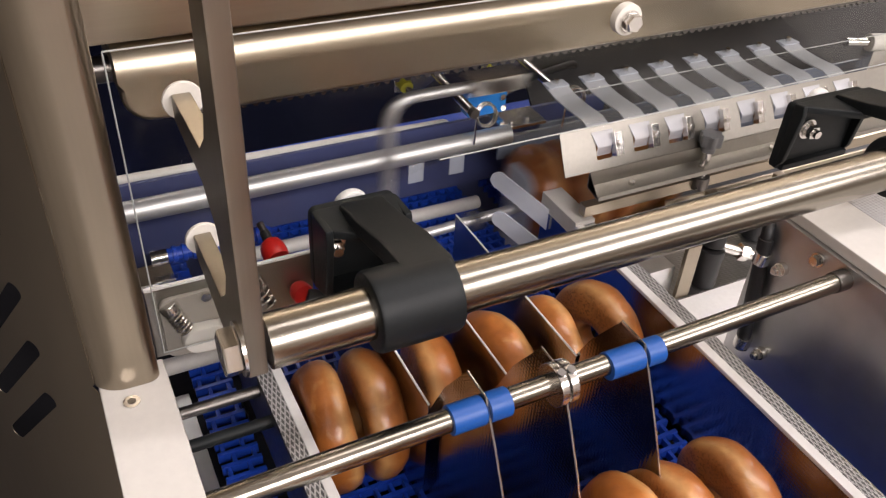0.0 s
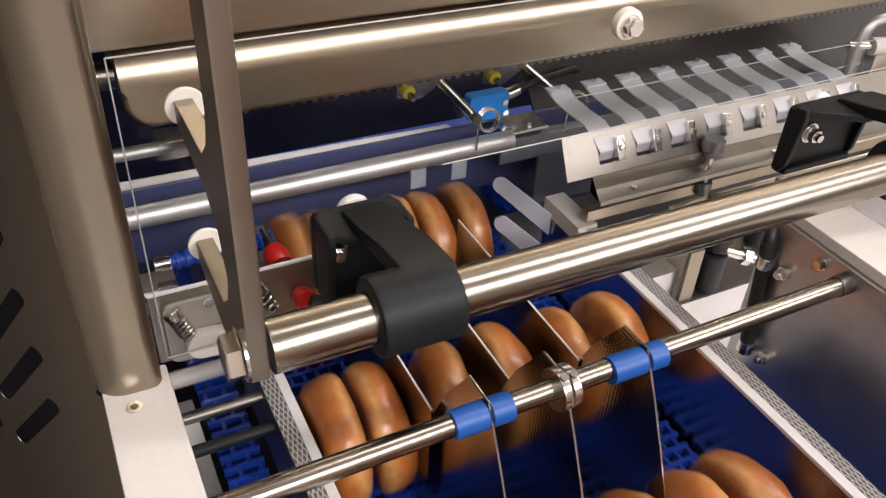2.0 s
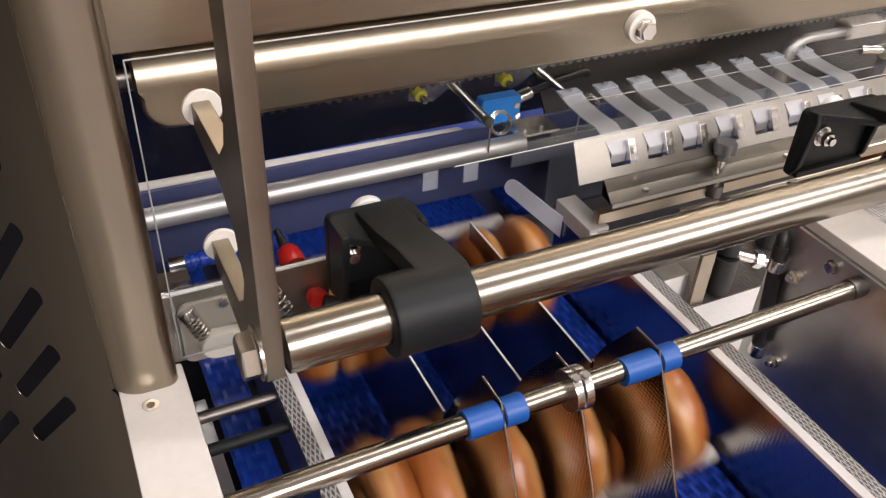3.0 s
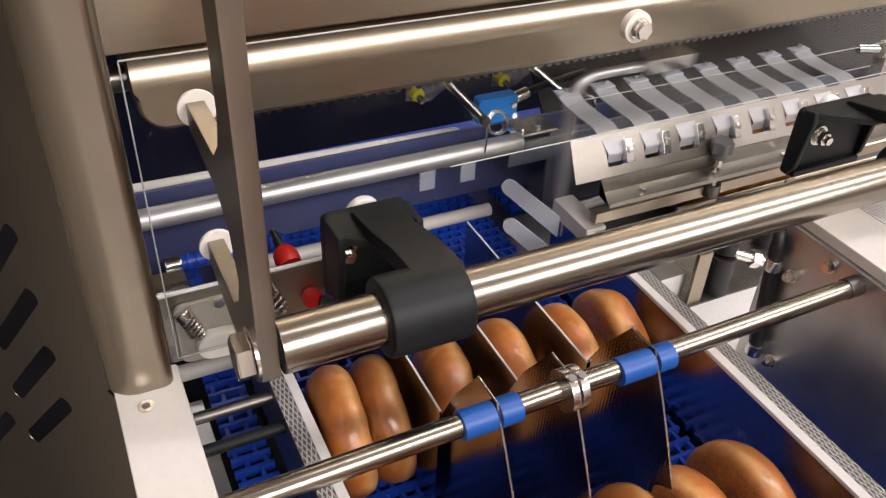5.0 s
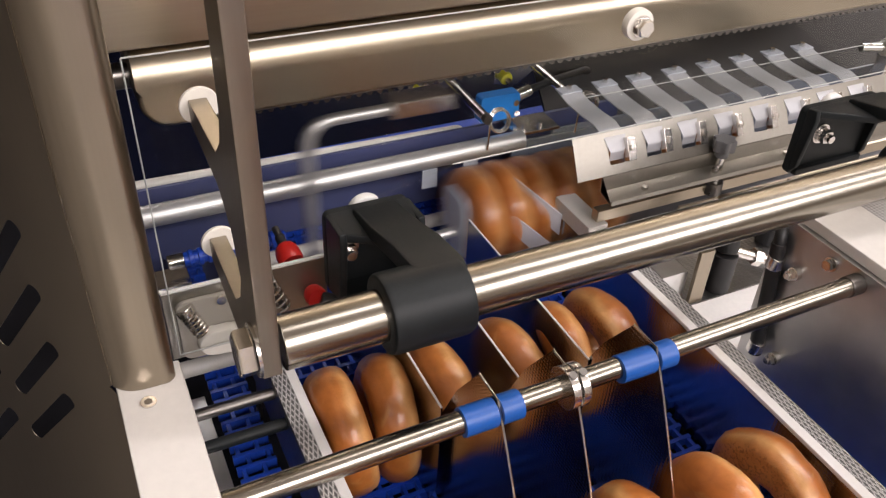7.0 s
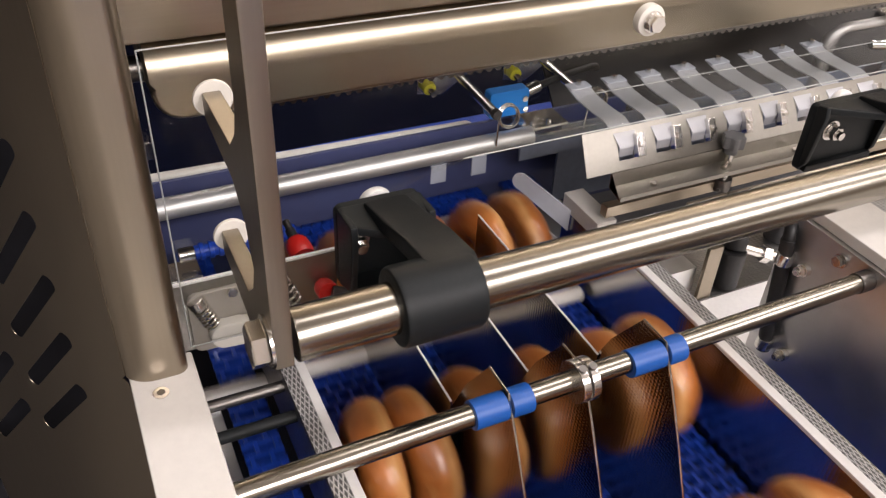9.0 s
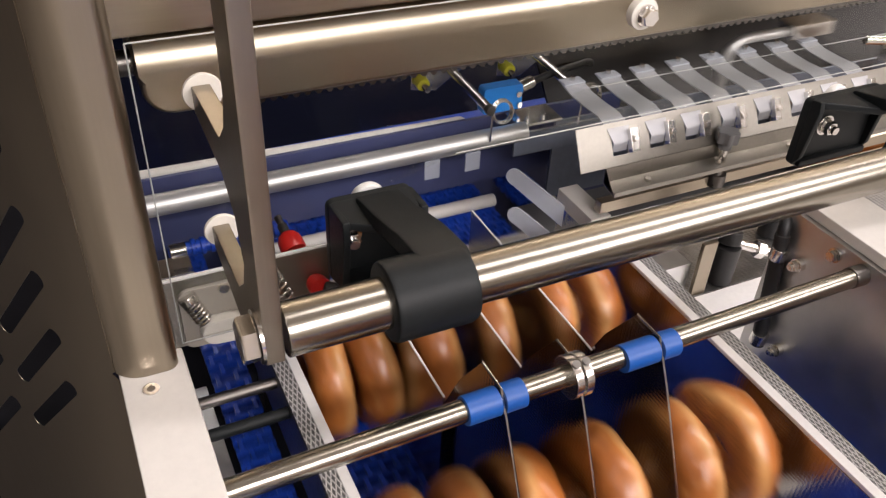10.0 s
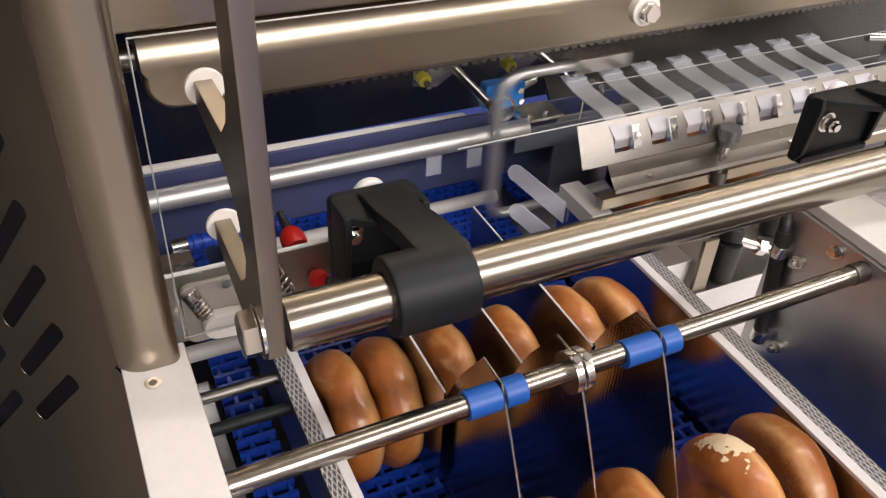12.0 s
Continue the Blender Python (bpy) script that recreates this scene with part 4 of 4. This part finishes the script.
slope = Matrix(((1, 0, 0), (0, 0.022 / 0.0474, 0.042 / 0.0474), (0, -0.042 / 0.0474, 0.022 / 0.0474))).transposed().to_4x4()
bm = slab(bmesh.new(), [(cx0 - 0.010, 0.0), (cx0 + 0.022, 0.0), (cx1, 0.0), (cx1, 0.0474), (cx0 - 0.010, 0.0474)], "z", 0.0, 0.0012,
          holes=[round_rect(x - 0.0165, x + 0.0035, 0.011, 0.036, 0.002, 2) for x in CLIPS])
bmesh.ops.transform(bm, matrix=Matrix.Translation((0, 0.6125, 1.0345)) @ slope, verts=bm.verts)
part("sloped_sheet", bm, satin_sheet, chute, "sloped sheet with a window behind each clip", smooth=False)
for x in (0.56, 0.66, 0.77, 0.87):
    part("ledge_bolt", new_rod((x, 0.600, 1.0145), (x, 0.600, 1.0185), 0.0038, 12, 0.0006), bright_steel, chute)
part("support_bar", new_box(0.505, 1.02, 0.604, 0.616, 0.980, 0.9945, 0.001), brushed_x, chute, "flat support bar")
for x in CLIPS:
    fing = thing("guide_finger", "translucent plastic guide finger held by a steel clip", "guide finger", "guide fingers over the chute", at=(x, 0.620, 1.056))
    line = [(0.0, 0.0005, -0.0085), (0, 0.0005, 0.002), (0, 0.010, 0.0145), (0, 0.030, 0.021), (0, 0.060, 0.020), (0, 0.085, 0.021), (0, 0.108, 0.026)]
    bm = bmesh.new()
    vs = [[bm.verts.new((sx * (0.0095 if b < 0.005 else 0.0140) - 0.0065, b, c + h)) for sx, h in ((-1, 0.0), (1, 0.0), (1, 0.0014), (-1, 0.0014))] for a, b, c in line]
    for q, r in zip(vs, vs[1:]):
        for k in range(4):
            bm.faces.new((q[k], q[(k + 1) % 4], r[(k + 1) % 4], r[k]))
    bm.faces.new(vs[0])
    bm.faces.new(vs[-1][::-1])
    bmesh.ops.recalc_face_normals(bm, faces=bm.faces)
    part("finger_strip", bm, frosted, fing)
    bm = bmesh.new()
    box(bm, 0.0045, 0.0165, -0.012, 0.014, 0.0045, 0.0060, 0.0004)
    box(bm, 0.0035, 0.0050, -0.012, 0.014, 0.0008, 0.0100, 0.0004)
    box(bm, 0.0045, 0.0165, 0.0125, 0.0140, 0.0012, 0.0048)
    bmesh.ops.transform(bm, matrix=Matrix.Translation((0, 0.0035, -0.0005)) @ slope, verts=bm.verts)
    part("clip", bm, bright_steel, fing, "folded steel clip")
    bm = bmesh.new()
    rod(bm, (0.0105, 0.002, 0.0060), (0.0105, 0.002, 0.0068), 0.0046, 16)
    hex_head(bm, (0.0105, 0.002, 0.0068), (0, 0, 1), 0.0065, 0.0045)
    bmesh.ops.transform(bm, matrix=Matrix.Translation((0, 0.0035, -0.0005)) @ slope, verts=bm.verts)
    part("clip_screw", bm, bright_steel, fing)
    part("finger_pad", new_box(-0.0205, 0.0075, 0.098, 0.114, 0.0265, 0.0285, 0.0008), paddle_white, fing, "pale end pad")
    part("pad_screw", new_rod((-0.006, 0.107, 0.0285), (-0.006, 0.107, 0.0335), 0.0034, 12, 0.0005), bright_steel, fing)
knob = thing("star_knob", "grey lobed clamping knob on a threaded pin", "knob")
bm = bmesh.new()
ring = []
for k in range(30):
    a = 2 * math.pi * k / 30
    r = 0.0125 + 0.0016 * math.cos(6 * a)
    ring.append((0.668 + r * math.cos(a), 0.604 + r * math.sin(a)))
slab(bm, ring, "z", 1.040, 1.055, 0.0015)
part("knob_head", bm, grey_plastic, knob)
part("knob_skirt", new_rod((0.668, 0.604, 1.032), (0.668, 0.604, 1.040), 0.0080, 20), grey_plastic, knob)
part("pin", new_rod((0.668, 0.604, 0.998), (0.668, 0.604, 1.032), 0.0052, 16), bright_steel, knob, "bright threaded pin")
part("base_nut", new_rod((0.668, 0.604, 0.982), (0.668, 0.604, 0.999), 0.0110, 20, 0.002), dark_steel, knob)
for ob in [chute, knob] + [o for o in scene.objects if o.name.startswith("guide_finger")]:
    nearer(ob, 0.945)
flap = thing("guide_flap", "white translucent guide flap with a rounded end", "flap")
n0, f0 = Vector((0.466, 0.618, 0)), Vector((0.420, 0.672, 0))
d = (f0 - n0).normalized()
side_v = Vector((d.y, -d.x, 0)) * 0.001
bm = bmesh.new()
prof = [(0.0, 0.965), (0.0, 0.992)] + arc((f0 - n0).length - 0.011, 1.012, 0.011, 100, -80, 8)
lo = [bm.verts.new(n0 + d * a + Vector((0, 0, b)) - side_v) for a, b in prof]
hi = [bm.verts.new(n0 + d * a + Vector((0, 0, b)) + side_v) for a, b in prof]
bm.faces.new(lo)
bm.faces.new(hi[::-1])
for k in range(len(lo)):
    bm.faces.new((lo[k], lo[(k + 1) % len(lo)], hi[(k + 1) % len(lo)], hi[k]))
bmesh.ops.recalc_face_normals(bm, faces=bm.faces)
part("flap_sheet", bm, paddle_white, flap)
low_flap = copy_thing(flap, pose(-0.012, -0.030, -0.030))
tagged(low_flap, "small white translucent guide flap beside the rail end")
plow = thing("transfer_plate", "grey smooth transfer plate before the chute", "plate")
part("plate", new_box(0.472, 1.30, 0.606, 0.744, 0.904, 0.908, 0.001), grey_plastic, plow)
part("back_fence", new_box(0.53, 1.30, 0.748, 0.752, 0.908, 1.02, 0.001), fence_grey, plow, "steel back fence")
part("fence_strip", new_box(0.47, 0.62, 0.742, 0.746, 0.985, 1.016, 0.001), fence_grey, plow, "grey plastic strip")

# Sensor, ring pins and chain carrier behind the beam
sensor = thing("blue_sensor", "blue rectangular sensor with a black cable", "sensor", at=(0.462, 0.772, 1.054))
part("housing", slab(bmesh.new(), round_rect(-0.026, 0.026, -0.0165, 0.0165, 0.004), "y", -0.008, 0.008, 0.001), sensor_blue, sensor)
for x, z in ((0.020, 0.004), (0.022, -0.010)):
    part("screw", new_rod((x, -0.008, z), (x, -0.011, z), 0.004, 16, 0.0006), bright_steel, sensor)
part("gland", new_rod((0.026, 0, 0.008), (0.044, 0.002, 0.012), 0.0075, 16, 0.001), bright_steel, sensor, "chrome cable gland")
part("cable", sweep(bmesh.new(), rounded([(0.044, 0.002, 0.012), (0.09, 0.01, 0.016), (0.16, 0.05, 0.0), (0.22, 0.12, -0.05)], 0.02), 0.0045), black_rubber, sensor, "black cable")
for x in (0.398, 0.518):
    pin = thing("ring_pin", "steel locking pin with a pull ring", "locking pin", "ring pins under the beam")
    y0, z0 = 0.835, 1.069
    part("pin_shaft", new_rod((x + 0.023, y0, z0 + 0.003), (x + 0.022, 0.725, z0), 0.0055, 18, 0.0008), bright_steel, pin)
    part("pin_head", new_rod((x + 0.022, 0.725, z0), (x + 0.0225, 0.718, z0 - 0.0005), 0.0062, 18, 0.001), dark_steel, pin)
    c = Vector((x + 0.040, 0.722, z0 - 0.007))
    pts = [c + 0.0125 * Vector((math.cos(a), 0.25 * math.sin(a), math.sin(a))) for a in (2 * math.pi * k / 28 for k in range(29))]
    part("pull_ring", sweep(bmesh.new(), pts, 0.0017, 8), bright_steel, pin)
    pts = [p + Vector((0.0, 0.004, 0.0)) for p in pts]
    part("pull_ring", sweep(bmesh.new(), pts, 0.0017, 8), bright_steel, pin)
    part("ring_tail", new_rod(c + Vector((-0.013, 0, -0.003)), c + Vector((-0.013, 0.002, -0.036)), 0.0013, 8), bright_steel, pin)
    plate = thing("pin_plate", "bright folded plate with a yellow cap screw", "plate", "plates under the beam")
    part("plate", slab(bmesh.new(), [(x - 0.018, 1.040), (x + 0.016, 1.034), (x + 0.052, 1.058), (x + 0.060, 1.105), (x - 0.018, 1.105)], "y", 0.850, 0.854, 0.001), bright_steel, plate)
    part("yellow_cap", new_rod((x - 0.006, 0.850, 1.052), (x - 0.006, 0.838, 1.050), 0.0085, 20, 0.0015), yellow_plastic, plate, "yellow plastic cap")
    part("cap_screw", new_rod((x - 0.006, 0.838, 1.050), (x - 0.005, 0.828, 1.048), 0.0042, 12), bright_steel, plate)

# Far end: outfeed belt, uprights and fittings to the right
outfeed = thing("outfeed_conveyor", "long outfeed conveyor carrying the bagel rows away", "conveyor")
part("outfeed_bed", new_box(1.30, 4.9, 0.60, 0.75, 0.89, 0.911, 0.002), navy, outfeed)
for x in (1.5, 3.0, 4.6):
    part("leg", new_box(x, x + 0.05, 0.62, 0.72, 0, 0.89, 0.003), brushed_z, outfeed)
arm_stay = thing("air_cylinder", "white air cylinder on a steel bracket", "air cylinder")
part("barrel", new_rod((1.02, 0.70, 1.075), (1.20, 0.66, 1.068), 0.012, 24, 0.002), cream_plastic, arm_stay)
part("piston", new_rod((0.985, 0.708, 1.077), (1.02, 0.70, 1.075), 0.006, 18), bright_steel, arm_stay)
part("bracket", new_box(1.04, 1.14, 0.70, 0.72, 1.0, 1.064, 0.002), bright_steel, arm_stay)
far_post = thing("rear_post", "dark grey steel upright behind the chute", "upright")
part("upright", new_box(0.93, 1.06, 0.86, 0.90, 0.96, 1.40, 0.003), brushed_z, far_post)
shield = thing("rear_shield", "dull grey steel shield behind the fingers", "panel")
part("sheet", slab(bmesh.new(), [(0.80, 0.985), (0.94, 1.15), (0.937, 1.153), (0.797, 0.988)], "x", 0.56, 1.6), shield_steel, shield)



# Fasteners belong to the piece that they hold
def nest(rules):
    for top in [o for o in scene.objects if o.parent is None and o.type == "EMPTY"]:
        for small, big in rules:
            bigs = [c for c in top.children if c.name.split(".")[0] == big]
            smalls = [c for c in top.children if c.name.split(".")[0] == small]
            for k, c in enumerate(smalls if bigs else ()):
                c.parent = bigs[k * len(bigs) // len(smalls)]


nest((("clip_screw", "clip"), ("pad_screw", "finger_pad"), ("cam_screw", "cam_plate"), ("spring_bolt", "spring"), ("spring_pin", "spring"),
      ("clip_bolt", "end_clip"), ("cable", "gland"), ("collar_screw", "collar"), ("pin_head", "pin_shaft"), ("ring_tail", "pull_ring"),
      ("cap_screw", "yellow_cap"), ("paddle_clip", "paddle"), ("ledge_screw", "pipe_ledge"), ("screw_socket", "screw"), ("nut", "flange"),
      ("pane_bolt", "flange"), ("clamp_nut", "clamp_screw"), ("bright_edge", "plate"), ("cut_edge", "sheet"), ("rail_lip", "rail_body"), ("rail_tread", "rail_body")))


def motions():
    times = [0.1 * k for k in range(121)]
    walk(belt, [(t, pose(0, PITCH * advance(t), 0)) for t in times])
    # stop bar: up for every second row
    rows = []
    for t in times:
        k, ph = divmod(t, 2 * CYCLE)
        lift = 1.0 if ph < 0.5 or ph > 1.92 else max(0.0, 1 - (ph - 0.5) / 0.2, 1 - (1.92 - ph) / 0.2)
        rows.append((t, pose(0, 0.762, 0.858 + 0.057 * lift)))
    walk(stop_bar, rows)
    # arms: a vertical loop, lower run towards +x
    run, r = 1.626, 0.1028
    total = 2 * run + 2 * math.pi * r
    v = total / (4 * CYCLE)
    x_left, y_arm, z_low = -0.20, 0.682, 1.126
    ARM0 = 0.300

    def loop(s):
        s %= total
        if s < run:
            return (x_left + s, z_low, 0.0)
        s -= run
        if s < math.pi * r:
            a = s / r
            return (x_left + run + r * math.sin(a), z_low + r - r * math.cos(a), -math.degrees(a))
        s -= math.pi * r
        if s < run:
            return (x_left + run - s, z_low + 2 * r, -180.0)
        a = (s - run) / r
        return (x_left - r * math.sin(a), z_low + r + r * math.cos(a), -180 - math.degrees(a))
    for k, ob in enumerate(arms):
        rows = []
        for t in times:
            x, z, a = loop(ARM0 - x_left + v * (t - k * CYCLE))
            rows.append((t, pose(x, y_arm, z, 0, a, 0)))
        walk(ob, rows)

    # bagels: along the lane row by row, then swept away along the trough
    def place(row, i, x, t):
        g = advance(t) - row
        # between the guide flap and the wall the row closes up
        x += (0.255 - x) * 0.16 * max(0.0, min(1.0, (g - 0.25) / 0.4))
        y = ROW_B + PITCH * g
        if g < 1.0 - 1e-6 and t < row * CYCLE + 0.8:
            return x, y
        pusher = ARM0 + 0.172 + v * (t - (row + 1) * CYCLE)
        lead = pusher + 0.018 + 0.0335 * i
        if lead < x:
            return x, ROW_B + PITCH * min(g, 1.0)
        if lead > 1.45:
            lead = 1.45 + (lead - 1.45) * 0.26 / (v * CYCLE)
        return lead, ROW_B + PITCH * min(g, 1.0)
    for ob, row, i, x, flip, spin, yaw, lean in bagels:
        rows = []
        for t in times:
            px, py = place(row, i, x, t)
            k = max(0.0, min(1.0, (px - x - 0.012) / 0.05))
            # the end of the lane hands the row on a little faster than the belt runs
            far = max(k, max(0.0, min(1.0, (advance(t) - row - 0.25) / 0.4)))
            rows.append((t, pose(px, py + 0.027 * far, BELT + BAGEL_R + 0.001 + 0.012 * k, 0, lean * (1 - k), flip + yaw * (1 - k)) @ pose(0, 0, 0, 0 if ob is torn else spin)))
        walk(ob, rows)


motions()
